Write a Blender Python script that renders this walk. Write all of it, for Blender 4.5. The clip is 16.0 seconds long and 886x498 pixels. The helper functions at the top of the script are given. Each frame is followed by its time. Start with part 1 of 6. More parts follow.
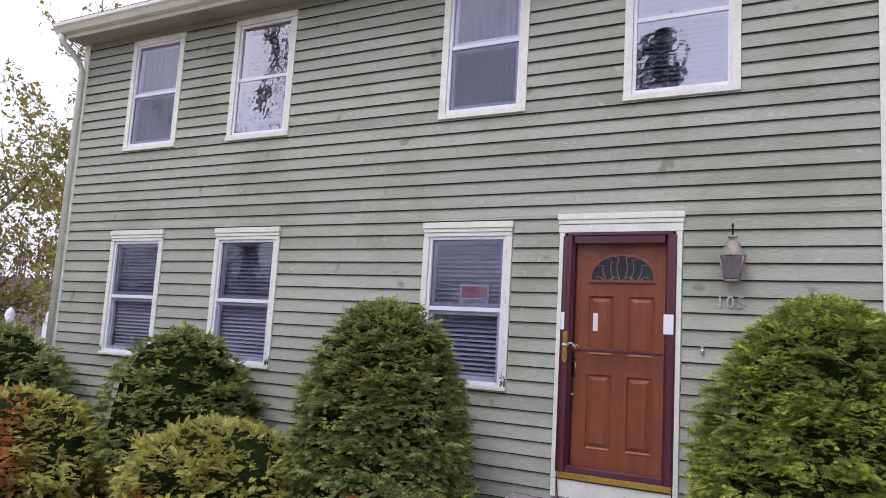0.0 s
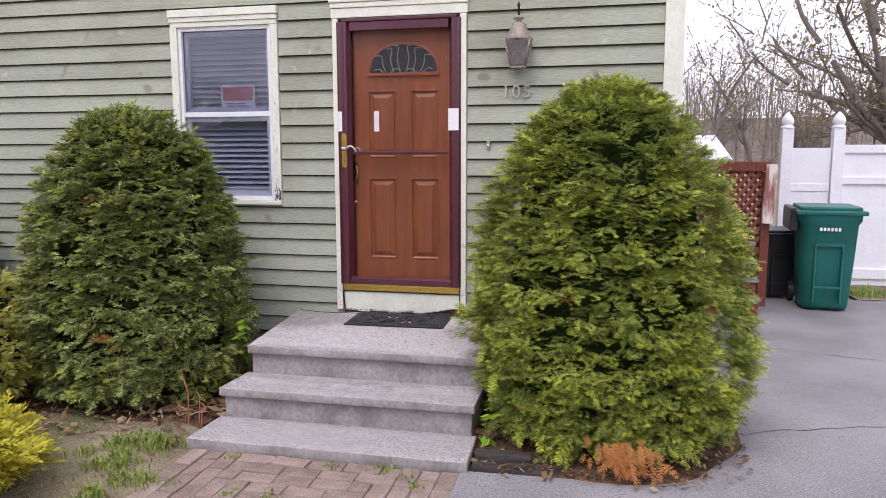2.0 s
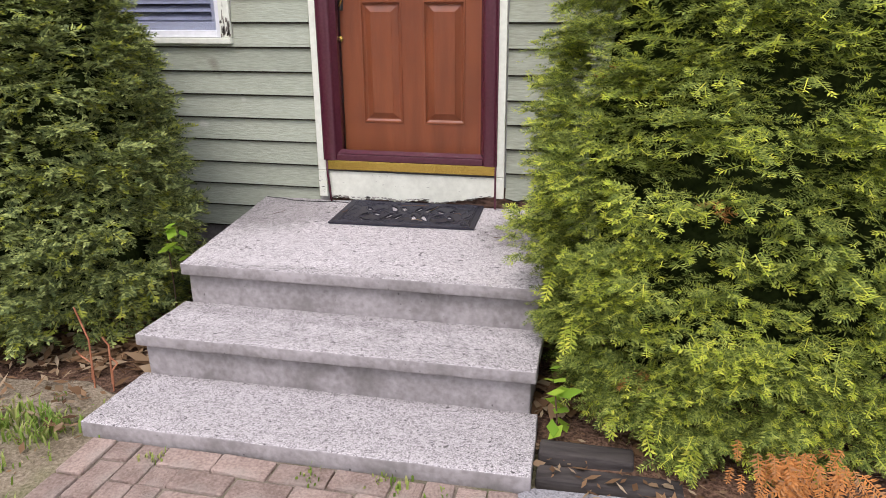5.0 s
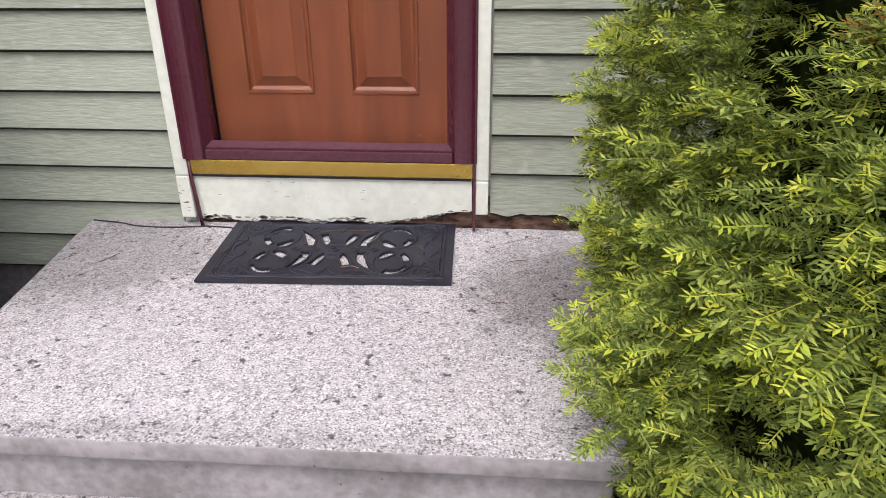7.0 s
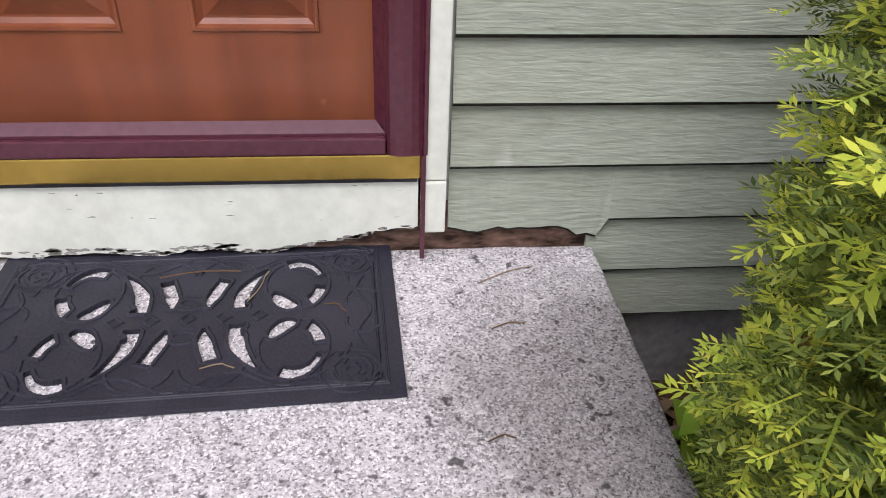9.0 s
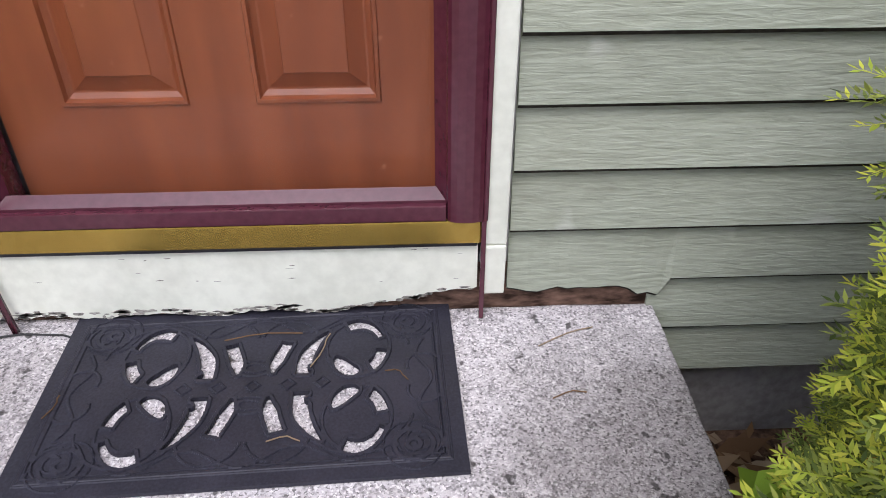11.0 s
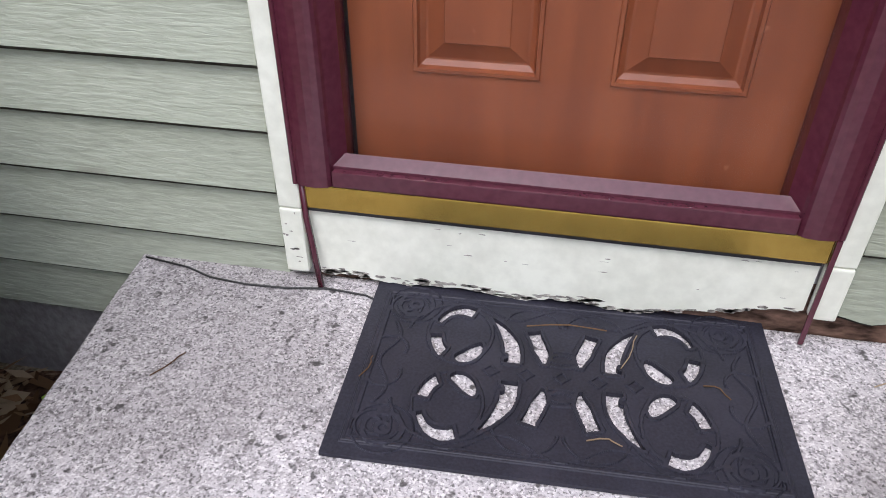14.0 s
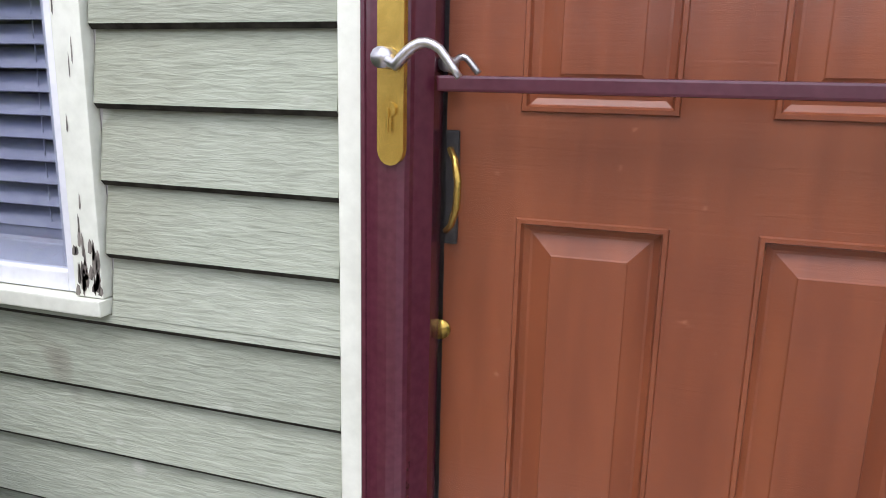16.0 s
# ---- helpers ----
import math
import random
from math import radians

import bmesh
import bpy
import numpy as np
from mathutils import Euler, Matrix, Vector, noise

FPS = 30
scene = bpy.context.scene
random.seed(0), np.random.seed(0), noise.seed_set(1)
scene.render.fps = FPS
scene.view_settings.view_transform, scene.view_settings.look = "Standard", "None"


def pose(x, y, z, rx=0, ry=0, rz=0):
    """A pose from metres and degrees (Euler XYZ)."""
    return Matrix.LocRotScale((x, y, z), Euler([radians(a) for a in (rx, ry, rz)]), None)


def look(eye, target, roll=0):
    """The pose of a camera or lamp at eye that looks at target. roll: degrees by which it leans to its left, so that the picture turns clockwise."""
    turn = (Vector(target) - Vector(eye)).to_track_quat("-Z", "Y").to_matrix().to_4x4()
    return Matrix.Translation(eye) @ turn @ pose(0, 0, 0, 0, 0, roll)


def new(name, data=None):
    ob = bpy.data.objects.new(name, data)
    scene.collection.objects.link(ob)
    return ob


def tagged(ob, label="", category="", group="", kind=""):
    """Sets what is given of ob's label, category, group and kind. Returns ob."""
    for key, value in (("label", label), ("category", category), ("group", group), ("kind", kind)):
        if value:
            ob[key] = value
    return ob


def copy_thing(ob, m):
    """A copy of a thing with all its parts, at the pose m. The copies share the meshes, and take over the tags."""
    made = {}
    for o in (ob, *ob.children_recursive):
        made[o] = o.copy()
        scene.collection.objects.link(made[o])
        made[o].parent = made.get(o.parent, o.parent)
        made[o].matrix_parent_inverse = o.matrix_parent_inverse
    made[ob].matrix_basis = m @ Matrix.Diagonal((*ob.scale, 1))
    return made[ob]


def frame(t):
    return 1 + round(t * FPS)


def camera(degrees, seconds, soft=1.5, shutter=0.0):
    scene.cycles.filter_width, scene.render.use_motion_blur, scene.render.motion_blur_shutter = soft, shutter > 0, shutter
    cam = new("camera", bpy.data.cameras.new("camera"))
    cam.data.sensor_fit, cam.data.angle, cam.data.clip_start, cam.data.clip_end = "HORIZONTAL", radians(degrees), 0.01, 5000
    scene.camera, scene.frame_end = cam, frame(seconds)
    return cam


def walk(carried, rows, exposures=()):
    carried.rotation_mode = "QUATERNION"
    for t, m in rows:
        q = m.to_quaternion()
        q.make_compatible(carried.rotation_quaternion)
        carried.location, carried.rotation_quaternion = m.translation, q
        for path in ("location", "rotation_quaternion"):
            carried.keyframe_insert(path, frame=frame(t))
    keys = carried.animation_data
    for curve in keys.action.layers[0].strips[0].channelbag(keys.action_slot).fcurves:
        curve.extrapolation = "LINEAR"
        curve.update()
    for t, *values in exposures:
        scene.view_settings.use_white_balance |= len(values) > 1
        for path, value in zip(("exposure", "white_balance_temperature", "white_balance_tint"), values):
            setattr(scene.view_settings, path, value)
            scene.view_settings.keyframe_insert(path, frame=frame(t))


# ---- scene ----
cam = camera(63.0, 16.0, soft=0.9)

PATH = [
    (0, (1.498, -5.889, 1.669), (0.564, -4.138, 1.913), 3.4),
    (0.5, (1.569, -5.751, 1.647), (0.806, -3.904, 1.577), 1.5),
    (1, (1.501, -5.51, 1.622), (0.921, -3.605, 1.437), -0.8),
    (1.5, (1.393, -5.378, 1.627), (0.93, -3.447, 1.384), -0.8),
    (2, (1.485, -5.21, 1.624), (1.054, -3.274, 1.366), -0.1),
    (2.5, (1.521, -5.044, 1.575), (1.17, -3.105, 1.233), 1.1),
    (3, (1.387, -4.792, 1.55), (1.097, -2.874, 1.062), 0.1),
    (3.5, (1.246, -4.552, 1.539), (0.897, -2.649, 1.031), -0.8),
    (4, (1.139, -4.281, 1.533), (0.721, -2.402, 0.991), -0.2),
    (4.2, (1.106, -4.161, 1.498), (0.666, -2.291, 0.941), -0.0),
    (6.3, (0.707, -2.682, 1.44), (0.421, -0.887, 0.607), -1.0),
    (6.5, (0.653, -2.54, 1.424), (0.391, -0.746, 0.581), -1.0),
    (7, (0.543, -2.158, 1.378), (0.388, -0.362, 0.512), -0.6),
    (7.5, (0.447, -1.826, 1.293), (0.406, -0.076, 0.326), 0.9),
    (8, (0.364, -1.604, 1.256), (0.495, 0.113, 0.237), 0.3),
    (8.5, (0.339, -1.388, 1.235), (0.541, 0.287, 0.16), 0.7),
    (9, (0.373, -1.196, 1.249), (0.554, 0.437, 0.11), 2.2),
    (9.5, (0.367, -1.121, 1.277), (0.541, 0.545, 0.185), 1.2),
    (9.7, (0.364, -1.119, 1.292), (0.48, 0.547, 0.192), -0.2),
    (11.8, (0.285, -1.121, 1.361), (0.301, 0.504, 0.195), -0.0),
    (12, (0.246, -1.134, 1.36), (0.219, 0.496, 0.201), -0.5),
    (12.5, (0.16, -1.139, 1.345), (0.05, 0.474, 0.168), -1.1),
    (13, (0.084, -1.147, 1.346), (-0.06, 0.467, 0.173), -0.7),
    (13.5, (0.044, -1.145, 1.345), (-0.157, 0.453, 0.158), 0.1),
    (14, (0.009, -1.092, 1.318), (-0.293, 0.499, 0.145), 0.2),
    (14.5, (0.013, -0.965, 1.33), (-0.373, 0.61, 0.16), 2.5),
    (15, (0.007, -0.919, 1.42), (-0.539, 0.571, 0.202), 0.6),
    (15.5, (-0.025, -0.962, 1.513), (-0.626, 0.744, 0.66), 1.0),
    (16, (-0.048, -0.97, 1.637), (-0.637, 0.891, 1.198), 1.3),
]
EXPOSURES = [(0.0, 0.18, 6080, 25), (0.6, 0.32, 6200, 24), (1.5, 0.42, 6450, 22), (2.5, 0.52, 6500, 21), (4.0, 0.68, 6600, 19), (6.5, 0.78, 6580, 17), (9.0, 0.82, 6360, 17), (12.5, 0.84, 6200, 17), (15.0, 0.76, 6230, 16), (16.0, 0.82, 6200, 16)]
walk(cam, [(t, look(eye, target, roll)) for t, eye, target, roll in PATH], EXPOSURES)

# ---- light ----
world = bpy.data.worlds.new("overcast")
scene.world = world
world.use_nodes = True
wn, wl = world.node_tree.nodes, world.node_tree.links
sky = wn.new("ShaderNodeTexSky")
sky.sky_type, sky.sun_disc = "NISHITA", False
sky.sun_elevation, sky.sun_rotation = radians(59), radians(193)
cloud = wn.new("ShaderNodeTexNoise")
cloud.inputs["Scale"].default_value, cloud.inputs["Detail"].default_value = 2.2, 5
ramp = wn.new("ShaderNodeValToRGB")
ramp.color_ramp.elements[0].position, ramp.color_ramp.elements[1].position = 0.35, 0.72
ramp.color_ramp.elements[0].color, ramp.color_ramp.elements[1].color = (8.6, 9.0, 10.2, 1), (11.4, 11.4, 11.8, 1)
veil = wn.new("ShaderNodeMix")
veil.data_type = "RGBA"
veil.inputs[0].default_value = 0.86
wl.new(cloud.outputs["Fac"], ramp.inputs[0])
wl.new(sky.outputs[0], veil.inputs[6])
wl.new(ramp.outputs[0], veil.inputs[7])
wl.new(veil.outputs[2], wn["Background"].inputs[0])
wn["Background"].inputs[1].default_value = 0.125

sun = new("sun", bpy.data.lights.new("sun", "SUN"))
sun.data.energy, sun.data.angle, sun.data.color = 1.1, radians(25), (1.0, 0.97, 0.93)
sun.matrix_world = look((-1.2, -5.2, 9.0), (0, 0, 0))


# ---- materials ----
def mat(name, a, b, scale=4.0, rough=0.6, bump=0.2, fine=60.0, stretch=(1, 1, 1), metal=0.0, spread=0.08, dirt=None, dirt_scale=1.2, dirt_amount=0.5, spec=0.5, dist=0.01, ramp_at=(0.42, 0.68), speck=None, stains=(), stain=(0.2, 0.19, 0.18), grain=None):
    """A surface with two colours, coarse patches, fine grain, relief and a little change from piece to piece."""
    m = bpy.data.materials.new(name)
    m.use_nodes = True
    n, l = m.node_tree.nodes, m.node_tree.links
    p = n["Principled BSDF"]
    co, mp, inf = n.new("ShaderNodeTexCoord"), n.new("ShaderNodeMapping"), n.new("ShaderNodeObjectInfo")
    mp.inputs["Scale"].default_value = stretch
    off = n.new("ShaderNodeVectorMath")
    off.operation = "MULTIPLY"
    off.inputs[1].default_value = (7.0, 3.0, 5.0)
    l.new(inf.outputs["Random"], off.inputs[0])
    l.new(off.outputs[0], mp.inputs["Location"])
    l.new(co.outputs["Object"], mp.inputs["Vector"])
    big, small = n.new("ShaderNodeTexNoise"), n.new("ShaderNodeTexNoise")
    big.inputs["Scale"].default_value, big.inputs["Detail"].default_value = scale, 6
    small.inputs["Scale"].default_value, small.inputs["Detail"].default_value = fine, 4
    for t in (big, small):
        l.new(mp.outputs[0], t.inputs["Vector"])
    add = n.new("ShaderNodeMath")
    add.operation = "MULTIPLY_ADD"
    add.inputs[1].default_value, add.inputs[2].default_value = 0.6, 0.0
    l.new(small.outputs["Fac"], add.inputs[0])
    add2 = n.new("ShaderNodeMath")
    add2.operation = "MULTIPLY_ADD"
    add2.inputs[1].default_value = 0.5
    l.new(big.outputs["Fac"], add2.inputs[0])
    l.new(add.outputs[0], add2.inputs[2])
    cr = n.new("ShaderNodeValToRGB")
    cr.color_ramp.elements[0].position, cr.color_ramp.elements[1].position = ramp_at
    cr.color_ramp.elements[0].color, cr.color_ramp.elements[1].color = (*a, 1), (*b, 1)
    l.new(add2.outputs[0], cr.inputs[0])
    last = cr.outputs[0]
    if dirt:
        st, sr, mx = n.new("ShaderNodeTexNoise"), n.new("ShaderNodeValToRGB"), n.new("ShaderNodeMix")
        st.inputs["Scale"].default_value, st.inputs["Detail"].default_value = dirt_scale, 7
        l.new(co.outputs["Object"], st.inputs["Vector"])
        sr.color_ramp.elements[0].position, sr.color_ramp.elements[1].position = 0.5, 0.72
        sr.color_ramp.elements[0].color, sr.color_ramp.elements[1].color = (0, 0, 0, 1), (dirt_amount,) * 3 + (1,)
        l.new(st.outputs["Fac"], sr.inputs[0])
        mx.data_type = "RGBA"
        mx.inputs[7].default_value = (*dirt, 1)
        l.new(sr.outputs[0], mx.inputs[0])
        l.new(last, mx.inputs[6])
        last = mx.outputs[2]
    for colour, fine_scale, level in speck or ():
        st, sr, mx = n.new("ShaderNodeTexNoise"), n.new("ShaderNodeValToRGB"), n.new("ShaderNodeMix")
        st.inputs["Scale"].default_value, st.inputs["Detail"].default_value = fine_scale, 2
        l.new(co.outputs["Object"], st.inputs["Vector"])
        sr.color_ramp.elements[0].position, sr.color_ramp.elements[1].position = level, level + 0.07
        sr.color_ramp.elements[0].color, sr.color_ramp.elements[1].color = (0, 0, 0, 1), (0.85, 0.85, 0.85, 1)
        l.new(st.outputs["Fac"], sr.inputs[0])
        mx.data_type = "RGBA"
        mx.inputs[7].default_value = (*colour, 1)
        l.new(sr.outputs[0], mx.inputs[0])
        l.new(last, mx.inputs[6])
        last = mx.outputs[2]
    for cx, cy, rx, ry, amount in stains:  # worn patches with ragged rims, at their places on the slab
        sm, le, nz, ad, sr, mx = (n.new("ShaderNodeMapping"), n.new("ShaderNodeVectorMath"), n.new("ShaderNodeTexNoise"), n.new("ShaderNodeMath"), n.new("ShaderNodeMapRange"), n.new("ShaderNodeMix"))
        sm.inputs["Location"].default_value, sm.inputs["Scale"].default_value = (-cx / rx, -cy / ry, 0), (1 / rx, 1 / ry, 0)
        l.new(co.outputs["Object"], sm.inputs["Vector"])
        le.operation = "LENGTH"
        l.new(sm.outputs[0], le.inputs[0])
        nz.inputs["Scale"].default_value, nz.inputs["Detail"].default_value = 11.0, 9
        nz.inputs["Roughness"].default_value = 0.72
        l.new(co.outputs["Object"], nz.inputs["Vector"])
        ad.operation = "MULTIPLY_ADD"
        ad.inputs[1].default_value = 1.3
        l.new(nz.outputs["Fac"], ad.inputs[0])
        l.new(le.outputs["Value"], ad.inputs[2])
        for k, v in zip((1, 2, 3, 4), (1.25, 1.75, amount, 0.0)):
            sr.inputs[k].default_value = v
        l.new(ad.outputs[0], sr.inputs[0])
        mx.data_type = "RGBA"
        mx.blend_type = "MULTIPLY"
        mx.inputs[7].default_value = (*stain, 1)
        l.new(sr.outputs[0], mx.inputs[0])
        l.new(last, mx.inputs[6])
        last = mx.outputs[2]
    fibre = None
    if grain:  # raised wood grain: long thin ridges
        gm, gn, gr, mx = n.new("ShaderNodeMapping"), n.new("ShaderNodeTexNoise"), n.new("ShaderNodeMapRange"), n.new("ShaderNodeMix")
        gm.inputs["Scale"].default_value = (grain[0], 1, grain[1])
        l.new(off.outputs[0], gm.inputs["Location"])
        l.new(co.outputs["Object"], gm.inputs["Vector"])
        gn.inputs["Scale"].default_value, gn.inputs["Detail"].default_value, gn.inputs["Distortion"].default_value = 1.0, 3, 0.6
        l.new(gm.outputs[0], gn.inputs["Vector"])
        for k, v in zip((1, 2, 3, 4), (0.36, 0.50, 1.0, 0.0)):
            gr.inputs[k].default_value = v
        l.new(gn.outputs["Fac"], gr.inputs[0])
        dk = n.new("ShaderNodeMath")
        dk.operation = "MULTIPLY"
        dk.inputs[1].default_value = grain[2]
        l.new(gr.outputs[0], dk.inputs[0])
        mx.data_type = "RGBA"
        mx.blend_type = "MULTIPLY"
        mx.inputs[7].default_value = (0.45, 0.45, 0.45, 1)
        l.new(dk.outputs[0], mx.inputs[0])
        l.new(last, mx.inputs[6])
        last, fibre = mx.outputs[2], gn.outputs["Fac"]
    hs, va = n.new("ShaderNodeHueSaturation"), n.new("ShaderNodeMapRange")
    va.inputs[3].default_value, va.inputs[4].default_value = 1 - spread, 1 + spread
    l.new(inf.outputs["Random"], va.inputs[0])
    l.new(va.outputs[0], hs.inputs["Value"])
    l.new(last, hs.inputs["Color"])
    l.new(hs.outputs[0], p.inputs["Base Color"])
    p.inputs["Roughness"].default_value, p.inputs["Metallic"].default_value = rough, metal
    p.inputs["Specular IOR Level"].default_value = spec
    if bump:
        bp = n.new("ShaderNodeBump")
        bp.inputs["Strength"].default_value, bp.inputs["Distance"].default_value = bump, dist
        l.new(add2.outputs[0], bp.inputs["Height"])
        l.new(bp.outputs[0], p.inputs["Normal"])
        if fibre:
            bf = n.new("ShaderNodeBump")
            bf.inputs["Strength"].default_value, bf.inputs["Distance"].default_value = 0.9, grain[3]
            l.new(fibre, bf.inputs["Height"])
            l.new(bp.outputs[0], bf.inputs["Normal"])
            l.new(bf.outputs[0], p.inputs["Normal"])
    return m


def leafy(name, colours, rough=0.65, through_light=0.25):
    """Foliage whose colour changes from leaf to leaf."""
    m = bpy.data.materials.new(name)
    m.use_nodes = True
    n, l = m.node_tree.nodes, m.node_tree.links
    p = n["Principled BSDF"]
    geo, cr = n.new("ShaderNodeNewGeometry"), n.new("ShaderNodeValToRGB")
    while len(cr.color_ramp.elements) < len(colours):
        cr.color_ramp.elements.new(0.5)
    for i, c in enumerate(colours):
        cr.color_ramp.elements[i].position = i / max(1, len(colours) - 1)
        cr.color_ramp.elements[i].color = (*c, 1)
    l.new(geo.outputs["Random Per Island"], cr.inputs[0])
    l.new(cr.outputs[0], p.inputs["Base Color"])
    p.inputs["Roughness"].default_value = rough
    p.inputs["Specular IOR Level"].default_value = 0.12
    tr, mx = n.new("ShaderNodeBsdfTranslucent"), n.new("ShaderNodeMixShader")
    l.new(cr.outputs[0], tr.inputs["Color"])
    mx.inputs[0].default_value = through_light
    l.new(p.outputs[0], mx.inputs[1])
    l.new(tr.outputs[0], mx.inputs[2])
    l.new(mx.outputs[0], n["Material Output"].inputs["Surface"])
    return m


def glass(name, tint=(0.9, 0.93, 0.95), base=0.05, edge=0.8):
    """Thin pane: clear, with a mirror that grows towards grazing angles."""
    m = bpy.data.materials.new(name)
    m.use_nodes = True
    n, l = m.node_tree.nodes, m.node_tree.links
    n.remove(n["Principled BSDF"])
    tr, gl, mx, lw = (n.new("ShaderNodeBsdfTransparent"), n.new("ShaderNodeBsdfGlossy"), n.new("ShaderNodeMixShader"), n.new("ShaderNodeLayerWeight"))
    tr.inputs[0].default_value = (*tint, 1)
    gl.inputs["Roughness"].default_value = 0.0
    lw.inputs["Blend"].default_value = 0.5
    po, ma = n.new("ShaderNodeMath"), n.new("ShaderNodeMath")
    po.operation, ma.operation = "POWER", "MULTIPLY_ADD"
    po.inputs[1].default_value = 4.5
    ma.inputs[1].default_value, ma.inputs[2].default_value = edge, base
    l.new(lw.outputs["Facing"], po.inputs[0])
    l.new(po.outputs[0], ma.inputs[0])
    wob, bp = n.new("ShaderNodeTexNoise"), n.new("ShaderNodeBump")
    wob.inputs["Scale"].default_value = 3.0
    bp.inputs["Strength"].default_value, bp.inputs["Distance"].default_value = 0.15, 0.02
    l.new(wob.outputs["Fac"], bp.inputs["Height"])
    l.new(bp.outputs[0], gl.inputs["Normal"])
    l.new(ma.outputs[0], mx.inputs[0])
    l.new(tr.outputs[0], mx.inputs[1])
    l.new(gl.outputs[0], mx.inputs[2])
    l.new(mx.outputs[0], n["Material Output"].inputs["Surface"])
    return m


M = {}
M["siding"] = mat("sage_siding", (0.272, 0.298, 0.228), (0.450, 0.484, 0.392), 2.0, 0.78, 0.6, 85.0, (0.22, 1, 1.5), spread=0.08, dirt=(0.22, 0.205, 0.14), dirt_scale=0.9, dirt_amount=0.55, spec=0.2, dist=0.004, ramp_at=(0.30, 0.80), speck=[((0.22, 0.215, 0.17), 4.0, 0.67), ((0.48, 0.50, 0.43), 9.0, 0.69)], grain=(20.0, 150.0, 0.13, 0.003))
M["cream"] = mat("cream_paint", (0.68, 0.70, 0.595), (0.79, 0.81, 0.70), 6, 0.55, 0.1, 40, (1, 1, 1), spread=0.03, dirt=(0.56, 0.54, 0.46), dirt_scale=6, dirt_amount=0.2)
M["white"] = mat("white_vinyl", (0.70, 0.71, 0.74), (0.80, 0.81, 0.84), 5, 0.4, 0.05, 40, spread=0.02)
M["fence"] = mat("white_fence_vinyl", (0.78, 0.79, 0.84), (0.86, 0.87, 0.92), 3, 0.35, 0.03, 40, spread=0.02)
M["rotten"] = mat("bare_weathered_wood", (0.05, 0.042, 0.035), (0.30, 0.27, 0.23), 18, 0.9, 0.8, 90, (1, 1, 0.3), spread=0.1)
M["flaked"] = mat("flaked_paint_wood", (0.13, 0.12, 0.105), (0.44, 0.42, 0.37), 30, 0.9, 0.6, 120)
M["plum"] = mat("plum_aluminium", (0.070, 0.013, 0.025), (0.092, 0.020, 0.034), 3, 0.27, 0.04, 70, spread=0.02, spec=0.7)
M["door"] = mat("stained_fibreglass_door", (0.215, 0.058, 0.022), (0.30, 0.088, 0.034), 4, 0.40, 0.3, 22, (1.0, 1, 0.12), spread=0.0, grain=(8.0, 150.0, 0.035, 0.0004), dirt=(0.165, 0.045, 0.02), dirt_scale=2.5, dirt_amount=0.55, dist=0.003, speck=[((0.38, 0.15, 0.08), 30, 0.72)])
M["brass"] = mat("brass", (0.47, 0.31, 0.065), (0.60, 0.42, 0.10), 3, 0.27, 0.03, 50, metal=0.85, spread=0.02)
M["pewter"] = mat("brushed_nickel", (0.5, 0.49, 0.5), (0.62, 0.61, 0.62), 10, 0.32, 0.0, 60, metal=0.9)
LANDING_WEAR = [(0.80, -0.42, 0.38, 0.36, 0.85), (-0.64, -0.26, 0.36, 0.36, 0.65), (-0.15, -1.10, 1.0, 0.09, 0.4), (0.0, -1.5, 1.6, 0.42, 0.42)]
M["concrete"] = mat("washed_concrete", (0.28, 0.26, 0.263), (0.60, 0.566, 0.572), 70, 0.9, 1.0, 200, spread=0.03, dirt=(0.20, 0.188, 0.18), dirt_scale=16.0, dirt_amount=0.22, spec=0.2, dist=0.004, ramp_at=(0.43, 0.60), speck=[((0.80, 0.77, 0.76), 180, 0.555), ((0.12, 0.113, 0.11), 190, 0.59), ((0.17, 0.16, 0.155), 95, 0.63), ((0.06, 0.055, 0.053), 42, 0.655)], stains=LANDING_WEAR, stain=(0.46, 0.45, 0.44))
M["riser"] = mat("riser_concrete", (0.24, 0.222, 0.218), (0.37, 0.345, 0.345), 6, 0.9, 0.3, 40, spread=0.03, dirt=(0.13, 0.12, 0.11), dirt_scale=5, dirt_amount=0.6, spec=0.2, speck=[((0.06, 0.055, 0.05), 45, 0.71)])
M["foundation"] = mat("foundation_concrete", (0.22, 0.21, 0.21), (0.34, 0.33, 0.33), 5, 0.9, 0.4, 50)
M["asphalt"] = mat("old_asphalt", (0.157, 0.153, 0.160), (0.305, 0.30, 0.312), 1.1, 0.92, 0.8, 120, spread=0.0, dirt=(0.36, 0.35, 0.36), dirt_scale=0.7, dirt_amount=0.5, spec=0.2, dist=0.006, speck=[((0.12, 0.118, 0.122), 70, 0.60), ((0.37, 0.362, 0.372), 95, 0.60)])
M["brick"] = mat("paving_brick", (0.20, 0.145, 0.122), (0.345, 0.265, 0.225), 9, 0.92, 1.0, 90, spread=0.13, dirt=(0.31, 0.27, 0.235), dirt_scale=5, dirt_amount=0.8, spec=0.2)
M["joint"] = mat("joint_sand", (0.12, 0.095, 0.075), (0.26, 0.215, 0.165), 9, 0.95, 0.6, 160, dirt=(0.10, 0.12, 0.04), dirt_scale=6, dirt_amount=0.6)
M["soil"] = mat("lawn_soil", (0.15, 0.12, 0.08), (0.36, 0.30, 0.22), 3.5, 0.95, 0.9, 90, dirt=(0.12, 0.15, 0.045), dirt_scale=1.6, dirt_amount=0.8, spec=0.15, dist=0.02)
